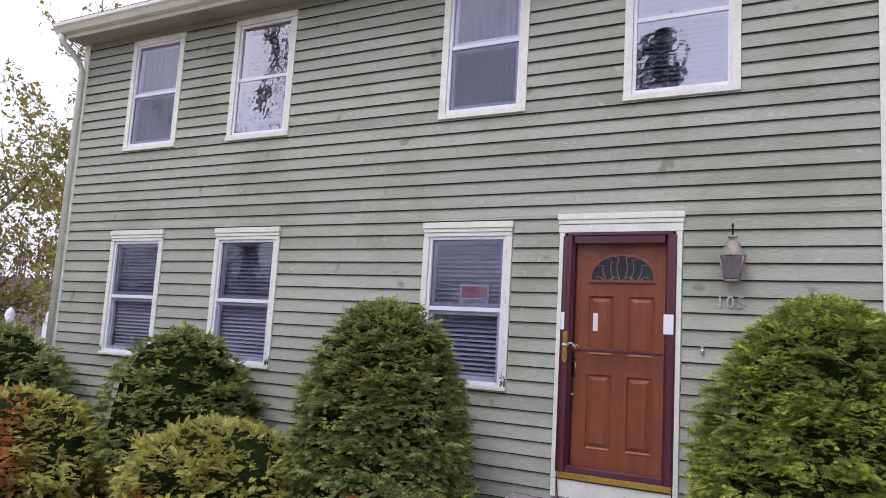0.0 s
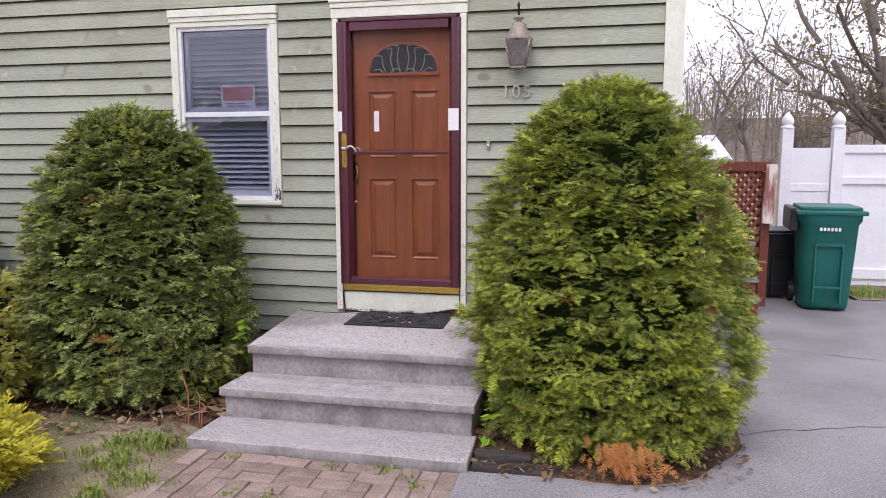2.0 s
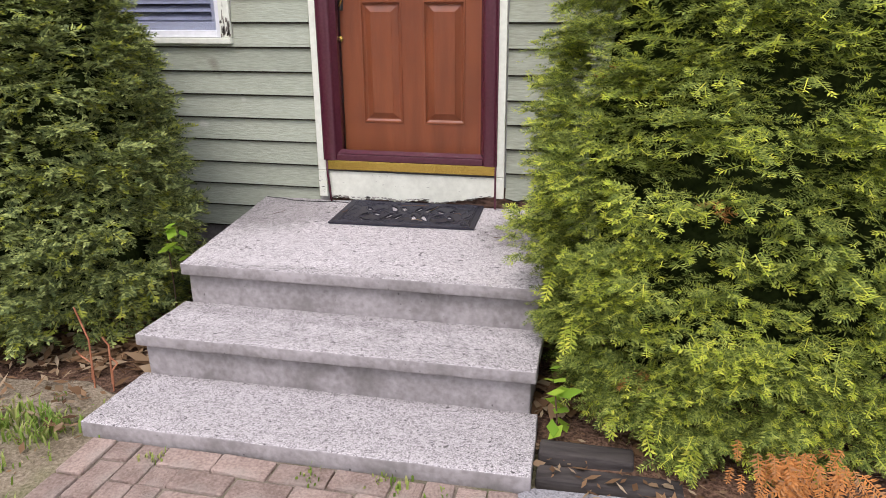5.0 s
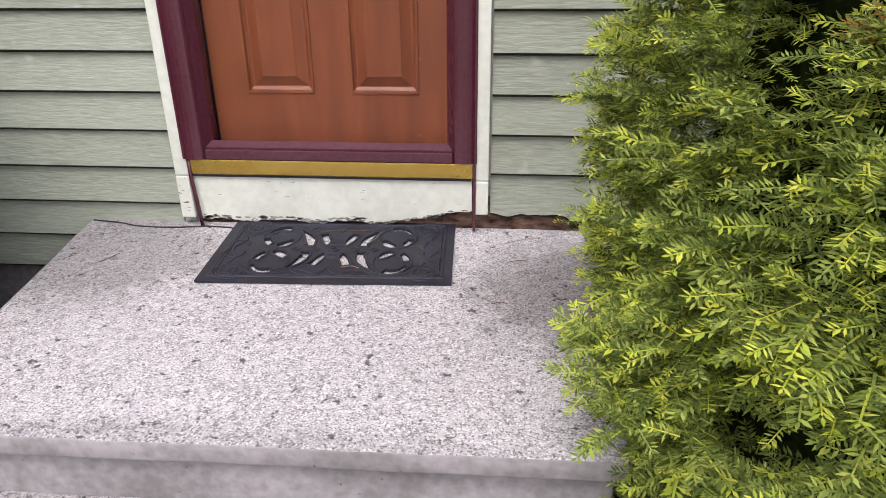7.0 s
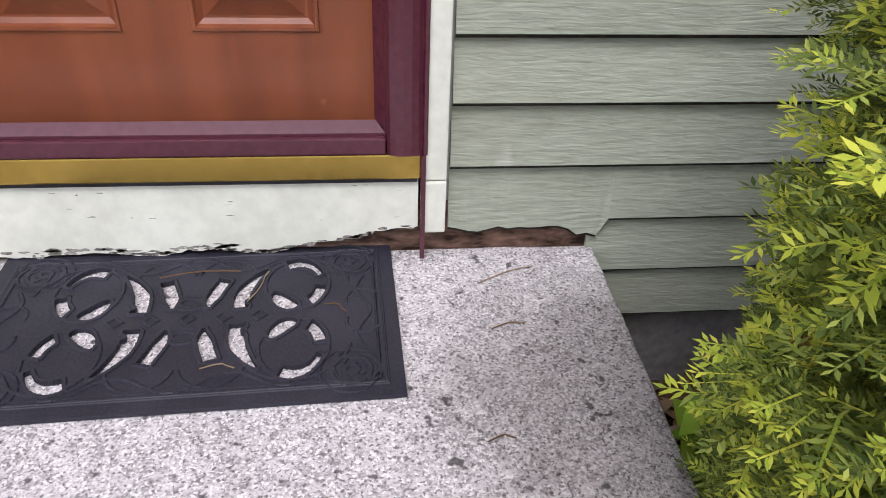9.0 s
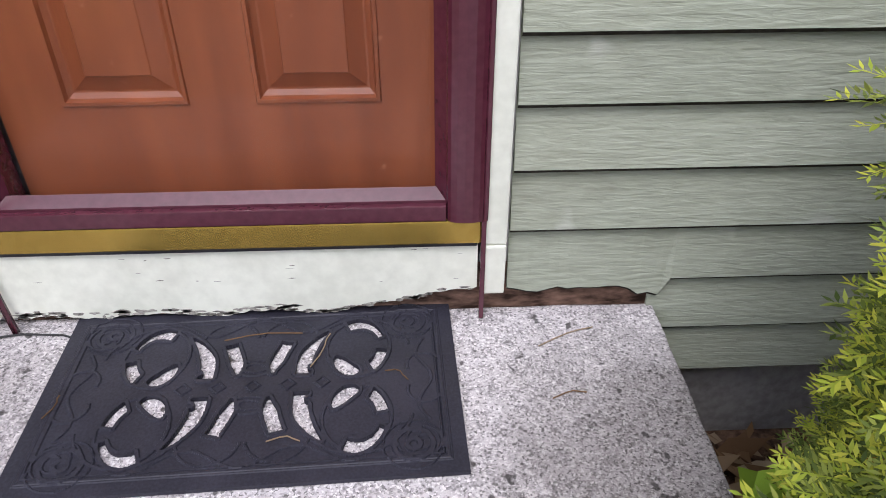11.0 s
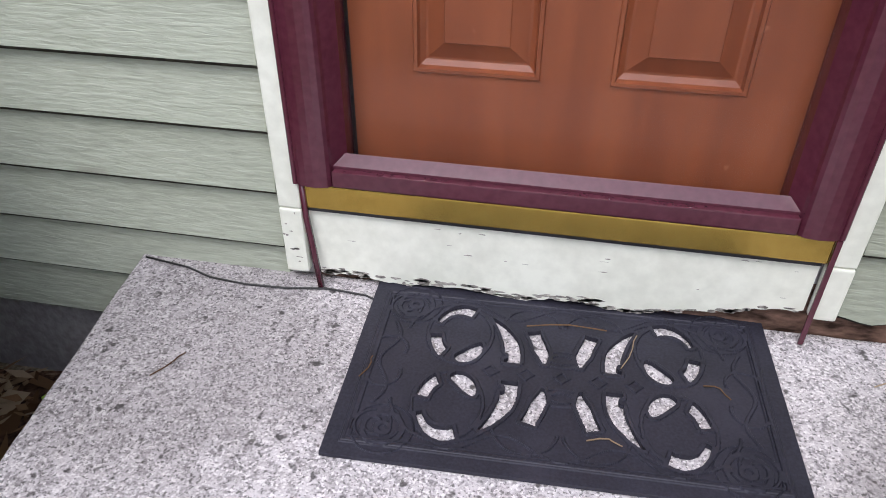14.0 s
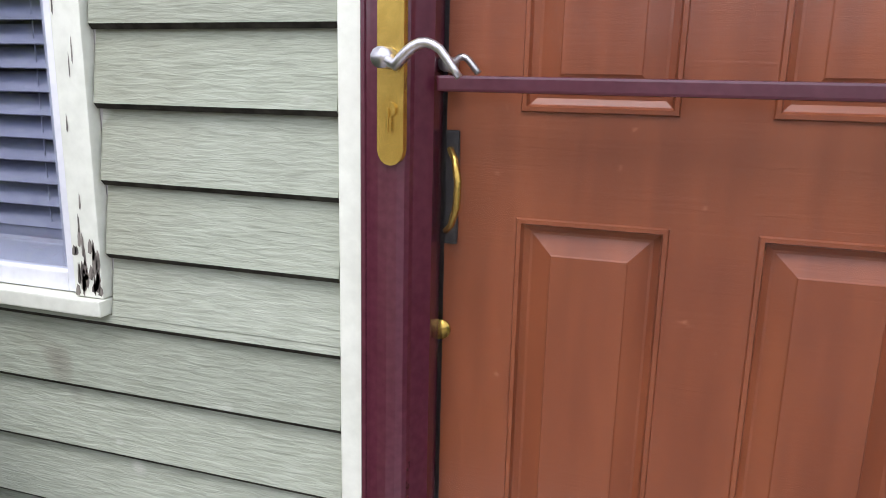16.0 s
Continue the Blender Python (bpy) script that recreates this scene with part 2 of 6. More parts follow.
M["mulch"] = mat("bark_mulch", (0.045, 0.026, 0.018), (0.20, 0.12, 0.08), 9, 0.95, 1.0, 70, spec=0.15, dist=0.03)
M["rubber"] = mat("black_rubber", (0.015, 0.015, 0.023), (0.032, 0.031, 0.045), 10, 0.55, 0.4, 200, spread=0, dist=0.002, spec=0.35)
M["black"] = mat("black_plastic", (0.012, 0.012, 0.014), (0.03, 0.03, 0.034), 6, 0.5, 0.1, 60)
M["teal"] = mat("teal_plastic", (0.0, 0.105, 0.090), (0.002, 0.140, 0.120), 5, 0.45, 0.08, 80, spread=0, dirt=(0.02, 0.12, 0.10), dirt_scale=3, dirt_amount=0.4)
M["redwood"] = mat("red_stained_deck", (0.13, 0.030, 0.018), (0.20, 0.055, 0.034), 6, 0.7, 0.3, 50, (1, 1, 0.2), spread=0.1)
M["peeling"] = mat("peeling_red_stain", (0.30, 0.12, 0.10), (0.75, 0.66, 0.64), 5, 0.8, 0.5, 14, (1, 1, 0.15), ramp_at=(0.48, 0.56))
M["tread"] = mat("grey_deck_tread", (0.20, 0.19, 0.20), (0.30, 0.28, 0.29), 6, 0.8, 0.2, 50)
M["lantern"] = mat("weathered_lantern_metal", (0.22, 0.19, 0.15), (0.40, 0.36, 0.31), 14, 0.6, 0.3, 90, metal=0.3)
M["lantern_glass"] = mat("dusty_lantern_glass", (0.13, 0.12, 0.13), (0.22, 0.20, 0.20), 8, 0.25, 0.05, 60)
M["roof"] = mat("asphalt_shingle", (0.06, 0.055, 0.05), (0.14, 0.13, 0.12), 6, 0.95, 0.8, 60)
M["plaster"] = mat("interior_plaster", (0.38, 0.37, 0.36), (0.46, 0.45, 0.44), 3, 0.9, 0.0, 30)
M["blind"] = mat("grey_white_blind", (0.42, 0.43, 0.50), (0.52, 0.53, 0.60), 4, 0.6, 0.0, 30, spread=0.05)
M["curtain"] = mat("sheer_curtain", (0.13, 0.13, 0.16), (0.21, 0.21, 0.25), 3, 0.9, 0.2, 20, (6, 1, 0.5))
M["paper"] = mat("white_paper", (0.78, 0.78, 0.80), (0.86, 0.86, 0.88), 6, 0.7, 0.1, 40)
M["red"] = mat("red_print", (0.60, 0.04, 0.09), (0.70, 0.06, 0.12), 6, 0.6, 0.0, 40)
M["slate"] = mat("faded_print", (0.16, 0.17, 0.18), (0.22, 0.22, 0.24), 6, 0.6, 0.0, 40)
M["leading"] = mat("lead_came", (0.20, 0.19, 0.185), (0.34, 0.33, 0.32), 20, 0.5, 0.1, 60, metal=0.3)
M["timber"] = mat("old_landscape_timber", (0.022, 0.018, 0.017), (0.065, 0.055, 0.05), 8, 0.9, 0.8, 40, (0.2, 1, 1))
M["bark"] = mat("grey_bark", (0.11, 0.095, 0.085), (0.24, 0.21, 0.19), 8, 0.9, 0.8, 40, (1, 1, 0.3))
M["stem"] = mat("yew_stem", (0.05, 0.025, 0.015), (0.13, 0.07, 0.045), 10, 0.9, 0.6, 60)
# near-black green: the shade deep in the shrubs, given as a colour
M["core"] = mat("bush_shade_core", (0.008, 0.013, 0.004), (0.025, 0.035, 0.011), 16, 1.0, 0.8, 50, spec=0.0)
M["woods"] = mat("far_woods", (0.10, 0.08, 0.065), (0.20, 0.165, 0.14), 0.12, 1.0, 0.0, 1.6, (1, 1, 0.25), dirt=(0.13, 0.13, 0.07), dirt_scale=0.05, dirt_amount=0.6, spec=0.0)
M["wire"] = mat("black_cable", (0.015, 0.015, 0.015), (0.03, 0.03, 0.03), 6, 0.6, 0, 50)
# near-black colour that draws the shadow under each clapboard lap
M["lap_edge"] = mat("lap_shadow_edge", (0.022, 0.020, 0.016), (0.06, 0.056, 0.045), 6, 0.95, 0.3, 60, spec=0.1)
M["pane_dark"] = glass("screened_pane", (0.60, 0.62, 0.70), 0.10, 0.85)
M["number"] = mat("tarnished_number", (0.36, 0.35, 0.29), (0.58, 0.56, 0.47), 25, 0.5, 0.1, 90)
M["void"] = mat("rotted_cavity", (0.03, 0.018, 0.013), (0.22, 0.135, 0.10), 14, 0.95, 1.0, 70, (0.4, 1, 1), spec=0.1)
M["pane"] = glass("window_pane", (0.84, 0.86, 0.92), 0.12, 0.85)
M["pane_sky"] = glass("reflecting_pane", (0.62, 0.64, 0.70), 0.36, 0.6)
M["storm"] = glass("storm_glass", (0.96, 0.96, 0.96), 0.008, 0.3)
M["yew_old"] = leafy("yew_needle", [(0.075, 0.115, 0.032), (0.215, 0.275, 0.062), (0.47, 0.53, 0.12)], 0.45, 0.24)
M["yew_dark"] = leafy("dark_yew_needle", [(0.070, 0.102, 0.044), (0.22, 0.27, 0.095), (0.50, 0.56, 0.19)], 0.45, 0.20)
M["yew_mid"] = leafy("dark_yew_new_needle", [(0.30, 0.36, 0.07), (0.42, 0.47, 0.08), (0.55, 0.55, 0.11)], 0.5, 0.4)
M["yew_new"] = leafy("yew_new_needle", [(0.36, 0.47, 0.065), (0.54, 0.61, 0.08), (0.76, 0.76, 0.12)], 0.45, 0.32)
M["weed"] = leafy("weed_leaf", [(0.20, 0.36, 0.04), (0.30, 0.48, 0.05), (0.42, 0.58, 0.07)], 0.5, 0.35)
M["yew_dry"] = leafy("yew_dry_needle", [(0.42, 0.17, 0.05), (0.60, 0.26, 0.08), (0.36, 0.20, 0.10)])
M["gold"] = leafy("golden_shrub_leaf", [(0.40, 0.37, 0.04), (0.58, 0.50, 0.055), (0.28, 0.32, 0.04)])
M["hedge"] = leafy("hedge_leaf", [(0.27, 0.29, 0.07), (0.44, 0.44, 0.11), (0.58, 0.54, 0.19)])
M["grass"] = leafy("grass_blade", [(0.13, 0.22, 0.04), (0.23, 0.33, 0.06), (0.38, 0.37, 0.15)])
M["litter"] = leafy("dead_leaf", [(0.10, 0.055, 0.03), (0.25, 0.15, 0.08), (0.42, 0.33, 0.22)], 0.8)
M["bud"] = leafy("spring_bud", [(0.20, 0.18, 0.07), (0.26, 0.22, 0.10), (0.30, 0.20, 0.12)])
M["leaf_green"] = leafy("spring_leaf", [(0.20, 0.22, 0.04), (0.30, 0.30, 0.06), (0.36, 0.24, 0.10)])
M["leaf_red"] = leafy("red_maple_leaf", [(0.16, 0.02, 0.02), (0.25, 0.04, 0.035), (0.20, 0.05, 0.04)])
M["conifer"] = leafy("spruce_needle", [(0.012, 0.03, 0.012), (0.03, 0.06, 0.025), (0.05, 0.08, 0.03)])


# ---- building helpers ----
def bm_box(bm, x0, x1, y0, y1, z0, z1, bevel=0.0, m=None):
    """Add a box; m turns it afterwards."""
    vs = [bm.verts.new((x, y, z)) for x in (x0, x1) for y in (y0, y1) for z in (z0, z1)]
    fs = [bm.faces.new([vs[i] for i in q]) for q in ((0, 1, 3, 2), (4, 6, 7, 5), (0, 4, 5, 1), (2, 3, 7, 6), (0, 2, 6, 4), (1, 5, 7, 3))]
    if bevel:
        es = list({e for f in fs for e in f.edges})
        out = bmesh.ops.bevel(bm, geom=es, offset=bevel, segments=2, affect="EDGES", profile=0.6)
        vs = list({v for f in out["faces"] for v in f.verts} | {v for v in vs if v.is_valid})
    if m is not None:
        bmesh.ops.transform(bm, matrix=m, verts=[v for v in vs if v.is_valid])
    return vs


def bm_tube(bm, pts, radii, sides=8, cap=True):
    """Add a tapered tube along points."""
    pts = [Vector(p) for p in pts]
    if not isinstance(radii, (list, tuple)):
        radii = [radii] * len(pts)
    rings = []
    for i, p in enumerate(pts):
        d = (pts[min(i + 1, len(pts) - 1)] - pts[max(i - 1, 0)]).normalized()
        u = d.orthogonal().normalized() if not rings else (ref - d * ref.dot(d)).normalized()
        ref = u
        w = d.cross(u)
        rings.append([bm.verts.new(p + (u * math.cos(a) + w * math.sin(a)) * radii[i]) for a in (2 * math.pi * k / sides for k in range(sides))])
    for a, b in zip(rings, rings[1:]):
        for k in range(sides):
            bm.faces.new((a[k], a[(k + 1) % sides], b[(k + 1) % sides], b[k]))
    if cap:
        bm.faces.new(rings[0][::-1])
        bm.faces.new(rings[-1])


def bm_lathe(bm, profile, sides=16, centre=(0, 0, 0), square=False):
    """Add a turned body from (radius, height) pairs; square gives four flat sides."""
    n = 4 if square else sides
    turn = math.pi / 4 if square else 0
    k2 = math.sqrt(2) if square else 1
    rings = [[bm.verts.new((centre[0] + r * k2 * math.cos(2 * math.pi * k / n + turn), centre[1] + r * k2 * math.sin(2 * math.pi * k / n + turn), centre[2] + z)) for k in range(n)] for r, z in profile]
    for a, b in zip(rings, rings[1:]):
        for k in range(n):
            bm.faces.new((a[k], a[(k + 1) % n], b[(k + 1) % n], b[k]))
    bm.faces.new(rings[0][::-1])
    bm.faces.new(rings[-1])


def part(name, bm, material, parent=None, label="", smooth=False):
    """Link a bmesh as one mesh object under a thing."""
    me = bpy.data.meshes.new(name)
    bmesh.ops.recalc_face_normals(bm, faces=bm.faces)
    bm.to_mesh(me)
    bm.free()
    for f in me.polygons:
        f.use_smooth = smooth
    me.materials.append(material)
    ob = new(name, me)
    ob.parent = parent
    if label:
        tagged(ob, label)
    return ob


def box(name, x0, x1, y0, y1, z0, z1, material, parent=None, label="", bevel=0.0, m=None):
    bm = bmesh.new()
    bm_box(bm, x0, x1, y0, y1, z0, z1, bevel, m)
    return part(name, bm, material, parent, label)


def tube(name, pts, radii, material, parent=None, label="", sides=8):
    bm = bmesh.new()
    bm_tube(bm, pts, radii, sides)
    return part(name, bm, material, parent, label, True)


def thing(name, label, category, group="", kind="", at=(0, 0, 0)):
    """An empty at the base of a thing."""
    ob = new(name)
    ob.location = at
    ob.empty_display_size = 0.1
    return tagged(ob, label, category, group, kind)


def mesh_from(name, verts, faces, materials, index=None, parent=None, label="", smooth=False):
    """A mesh object out of computed arrays of vertices and quads or triangles."""
    verts, faces = np.asarray(verts, np.float32), np.asarray(faces, np.int32)
    k = faces.shape[1]
    me = bpy.data.meshes.new(name)
    me.vertices.add(len(verts))
    me.vertices.foreach_set("co", verts.ravel())
    me.loops.add(faces.size)
    me.loops.foreach_set("vertex_index", faces.ravel())
    me.polygons.add(len(faces))
    me.polygons.foreach_set("loop_start", np.arange(0, faces.size, k, dtype=np.int32))
    me.polygons.foreach_set("loop_total", np.full(len(faces), k, np.int32))
    for mt in materials:
        me.materials.append(mt)
    if index is not None:
        me.polygons.foreach_set("material_index", np.asarray(index, np.int32))
    me.polygons.foreach_set("use_smooth", np.full(len(faces), smooth))
    me.update(calc_edges=True)
    ob = new(name, me)
    ob.parent = parent
    if label:
        tagged(ob, label)
    return ob

# ---- the house: walls, openings, siding ----
WEST, EAST, DEEP, SOFFIT = -7.18, 1.96, 8.0, 5.24
LOWER = [(-6.235, -5.335), (-4.505, -3.59), (-1.841, -0.945)]
UPPER = [(-6.225, -5.32), (-4.50, -3.605), (-1.765, -0.878), (0.0, 0.922)]
# openings: x0, x1, z0, z1
HOLES = [(a + 0.06, b - 0.06, 1.295, 2.585) for a, b in LOWER] + [(a + 0.07, b - 0.07, 3.785, 5.085) for a, b in UPPER] + [(-0.457, 0.457, 0.43, 2.615)]


def pierced(bm, x0, x1, y0, y1, z0, z1, holes):
    """A wall with real openings, as boxes between the cut lines."""
    xs = sorted({x0, x1, *[v for h in holes for v in h[:2]]})
    for a, b in zip(xs, xs[1:]):
        mid = (a + b) / 2
        cuts = sorted((h[2], h[3]) for h in holes if h[0] < mid < h[1])
        z = z0
        for lo, hi in cuts + [(z1, z1)]:
            if lo > z:
                bm_box(bm, a, b, y0, y1, z, lo)
            z = hi


house = thing("house", "two-storey house with sage green clapboard siding", "house", kind="structure")
bm = bmesh.new()
pierced(bm, WEST + 0.01, EAST - 0.01, 0.0, 0.15, 0.24, SOFFIT + 0.1, HOLES)
wall_front = part("wall_front", bm, M["plaster"], house)
for nm, q in (("wall_back", (WEST + 0.01, EAST - 0.01, DEEP - 0.15, DEEP, 0.0, SOFFIT + 0.1)), ("wall_west", (WEST + 0.01, WEST + 0.16, 0.151, DEEP - 0.151, 0.0, SOFFIT + 0.1)),
              ("wall_east", (EAST - 0.16, EAST - 0.01, 0.151, DEEP - 0.151, 0.24, SOFFIT + 0.1)), ("room_floor", (WEST + 0.17, EAST - 0.17, 0.16, DEEP - 0.16, 0.42, 0.5)),
              ("upper_floor", (WEST + 0.17, EAST - 0.17, 0.16, DEEP - 0.16, 2.95, 3.2)), ("room_ceiling", (WEST + 0.17, EAST - 0.17, 0.16, DEEP - 0.16, 5.3, 5.36)),
              ("partition", (WEST + 0.17, EAST - 0.17, 3.0, 3.1, 0.51, 2.94)), ("upper_partition", (WEST + 0.17, EAST - 0.17, 3.0, 3.1, 3.21, 5.29))):
    box(nm, *q, M["plaster"], house)
box("foundation", WEST + 0.03, EAST - 0.03, 0.02, 0.15, -0.1, 0.239, M["foundation"], house, "grey concrete foundation")
box("corner_board", EAST - 0.105, EAST, -0.032, 0.0, 0.22, SOFFIT, M["cream"], house, "cream painted corner board", 0.003)
box("corner_board", EAST, EAST + 0.022, -0.032, 0.09, 0.22, SOFFIT, M["cream"], house, "cream painted corner board", 0.003)
box("corner_board", WEST, WEST + 0.10, -0.032, 0.0, 0.22, SOFFIT, M["cream"], house, "cream painted corner board", 0.003)
# east side siding, seen edge on
for k in range(41):
    z = 0.228 + 0.1245 * k
    bm = bmesh.new()
    vs = [bm.verts.new(p) for p in ((EAST - 0.008, 0.09, z), (EAST + 0.014, 0.09, z), (EAST - 0.006, 0.09, z + 0.128), (EAST - 0.008, DEEP, z), (EAST + 0.014, DEEP, z), (EAST - 0.006, DEEP, z + 0.128))]
    for q in ((0, 1, 2), (3, 5, 4), (0, 3, 4, 1), (1, 4, 5, 2)):
        bm.faces.new([vs[i] for i in q])
    part("clapboard", bm, M["siding"], house)

# eave, gutter and roof
bm = bmesh.new()
bm_box(bm, WEST - 0.04, EAST + 0.04, -0.30, 0.0, SOFFIT, SOFFIT + 0.02)
part("soffit", bm, M["siding"], house, "green painted soffit")
box("fascia", WEST - 0.04, EAST + 0.04, -0.325, -0.302, SOFFIT - 0.02, SOFFIT + 0.17, M["cream"], house)
bm = bmesh.new()
pr = [(-0.328, 0.0), (-0.40, 0.0), (-0.43, 0.05), (-0.455, 0.075), (-0.455, 0.115), (-0.445, 0.115), (-0.445, 0.08), (-0.39, 0.012), (-0.328, 0.012)]
rows = [[bm.verts.new((x, y, SOFFIT + 0.03 + z)) for y, z in pr] for x in (WEST - 0.10, EAST + 0.06)]
for i in range(len(pr)):
    j = (i + 1) % len(pr)
    bm.faces.new((rows[0][i], rows[0][j], rows[1][j], rows[1][i]))
bm.faces.new(rows[0])
bm.faces.new(rows[1])
part("gutter", bm, M["cream"], house, "cream aluminium gutter under the eave")
tube("downspout", [(WEST + 0.0, -0.39, SOFFIT + 0.02), (WEST + 0.0, -0.37, SOFFIT - 0.06), (WEST + 0.03, -0.12, SOFFIT - 0.26), (WEST + 0.04, -0.075, SOFFIT - 0.36), (WEST + 0.04, -0.075, 0.2)], 0.038, M["cream"], house, "cream downspout at the house corner", 4)
bm = bmesh.new()
ridge = 7.6
for sgn, y0, y1 in ((1, -0.36, DEEP / 2), (-1, DEEP + 0.36, DEEP / 2)):
    a = [bm.verts.new(p) for p in ((WEST - 0.12, y0, SOFFIT + 0.17), (EAST + 0.12, y0, SOFFIT + 0.17), (EAST + 0.12, y1, ridge), (WEST - 0.12, y1, ridge))]
    b = [bm.verts.new(v.co + Vector((0, 0, 0.05))) for v in a]
    bm.faces.new(a)
    bm.faces.new(b)
    for i in range(4):
        bm.faces.new((a[i], a[(i + 1) % 4], b[(i + 1) % 4], b[i]))
part("roof", bm, M["roof"], house, "dark shingled gable roof")
for x in (WEST, EAST - 0.02):
    bm = bmesh.new()
    vs = [bm.verts.new(p) for p in ((x, 0, SOFFIT + 0.1), (x, DEEP, SOFFIT + 0.1), (x, DEEP / 2, ridge - 0.02), (x + 0.02, 0, SOFFIT + 0.1), (x + 0.02, DEEP, SOFFIT + 0.1), (x + 0.02, DEEP / 2, ridge - 0.02))]
    for q in ((0, 1, 2), (3, 5, 4), (0, 3, 4, 1), (1, 4, 5, 2), (2, 5, 3, 0)):
        bm.faces.new([vs[i] for i in q])
    part("gable", bm, M["siding"], house)


# ---- windows ----
def window(name, x0, x1, z0, z1, header, inside, tilt, group, label):
    """A double-hung window: casing, sill, two sashes with panes, and what hangs behind them."""
    w = thing(name, label, "window", group, "structure", ((x0 + x1) / 2, 0, z0))
    back = Matrix.Translation(w.location).inverted()

    def piece(nm, a, b, c, d, e, f, mt, lab="", bev=0.003, parent=w):
        ob = box(nm, a, b, c, d, e, f, mt, parent, lab, bev)
        ob.matrix_parent_inverse = back
        return ob

    cw = 0.06 if header else 0.07
    top = z1 - 0.13 if header else z1 - cw
    if header:
        piece("header", x0 - 0.006, x1 + 0.006, -0.045, -0.001, z1 - 0.055, z1, M["cream"], "cream moulded window header")
        piece("header_moulding", x0, x1, -0.036, -0.001, z1 - 0.092, z1 - 0.057, M["cream"])
        piece("casing", x0 + 0.004, x1 - 0.004, -0.028, -0.001, top - 0.0, z1 - 0.094, M["cream"])
    else:
        piece("casing", x0, x1, -0.03, -0.001, top, z1, M["cream"])
    bot = z0 + (0.05 if header else 0.055)
    piece("casing", x0, x0 + cw - 0.002, -0.028, -0.001, bot, top - 0.002, M["cream"], "peeling cream side casing", 0.002)
    piece("casing", x1 - cw + 0.002, x1, -0.028, -0.001, bot, top - 0.002, M["cream"], "peeling cream side casing", 0.002)
    piece("sill", x0 - 0.002, x1 + 0.002, -0.04, 0.10, z0 + (0.020 if header else 0), bot - 0.002, M["cream"], "weathered cream sill")
    if header:
        for nm, lo, hi, k in (("peeled_patch", x1 - cw + 0.004, x1 - 0.003, 46), ("peeled_patch", x0 + 0.004, x0 + cw - 0.006, 22)):
            rg_ = random.Random(int(1000 * lo))
            bm = bmesh.new()
            for i in range(k):
                x = rg_.uniform(lo, hi)
                tall = i % 3 == 0
                z = bot + (rg_.uniform(0.1, top - bot) if tall else rg_.uniform(0.004, 0.10) * rg_.random())
                w_, h_ = rg_.uniform(0.0008, 0.002) if tall else rg_.uniform(0.002, 0.006), rg_.uniform(0.01, 0.05)
                bm.faces.new([bm.verts.new((x + dx_ * w_, -0.0287, z + dz_ * h_)) for dx_, dz_ in ((-1, 0.1), (0.2, 0), (1, 0.3), (0.8, 0.8), (0, 1), (-0.7, 0.6))])
            ob = part(nm, bm, M["rotten"], w, "bare weathered wood where paint peeled")
            ob.matrix_parent_inverse = back
    gx0, gx1 = x0 + cw, x1 - cw
    mid = (bot + top) / 2
    # storm frame, then the two sashes, each with its pane
    def frame_of(nm, x_0, x_1, y_0, y_1, z_0, z_1, side, head, foot):
        bm = bmesh.new()
        for q in ((x_0, x_0 + side, z_0, z_1), (x_1 - side, x_1, z_0, z_1), (x_0 + side, x_1 - side, z_1 - head, z_1), (x_0 + side, x_1 - side, z_0, z_0 + foot)):
            bm_box(bm, q[0], q[1], y_0, y_1, q[2], q[3], 0.003)
        ob = part(nm, bm, M["white"], w)
        ob.matrix_parent_inverse = back
        return ob

    frame_of("storm_frame", gx0, gx1, -0.012, 0.02, bot, top, 0.028, 0.03, 0.035)
    piece("meeting_rail", gx0 + 0.028, gx1 - 0.028, -0.006, 0.03, mid - 0.018, mid + 0.02, M["white"])
    for lo, hi, y in ((mid + 0.02, top - 0.03, 0.012), (bot + 0.035, mid - 0.018, 0.004)):
        sash = frame_of("sash", gx0 + 0.028, gx1 - 0.028, y + 0.012, y + 0.045, lo, hi, 0.034, 0.035, 0.04)
        pane = box("pane", gx0 + 0.028, gx1 - 0.028, y, y + 0.004, lo, hi, M["pane_sky"] if not header and inside == "blind" else M["pane_dark"] if (hi > mid + 0.1) == header else M["pane"], sash)
        pane.visible_shadow = False
    if inside == "blind":
        bm = bmesh.new()
        z = top - 0.05
        while z > bot + 0.10:
            bm_box(bm, gx0 + 0.03, gx1 - 0.03, -0.025, 0.025, -0.0012, 0.0012, 0, pose(0, 0.10, z, tilt, 0, 0))
            z -= 0.042
        ob = part("blind_slats", bm, M["blind"], w, "horizontal slatted blind behind the glass")
        ob["kind"] = "stuff"
        ob.matrix_parent_inverse = back
        piece("bottom_rail", gx0 + 0.03, gx1 - 0.03, 0.085, 0.115, bot + 0.055, bot + 0.085, M["blind"], "", 0.003)
        for x in (gx0 + 0.16, gx1 - 0.16):
            piece("cord", x - 0.001, x + 0.001, 0.09, 0.092, bot + 0.05, top - 0.03, M["blind"], "", 0)
    else:
        n = 60
        xs = np.linspace(gx0 - 0.01, gx1 + 0.01, n)
        ys = 0.12 + 0.012 * np.sin(np.arange(n) * 0.9) + 0.006 * np.sin(np.arange(n) * 2.3)
        vs = [(x, y, z) for z in (bot, top) for x, y in zip(xs, ys)]
        ob = mesh_from("curtain", vs, [(i, i + 1, n + i + 1, n + i) for i in range(n - 1)], [M["curtain"]], None, w, "pale sheer curtain", True)
        ob.matrix_parent_inverse = back
    return w


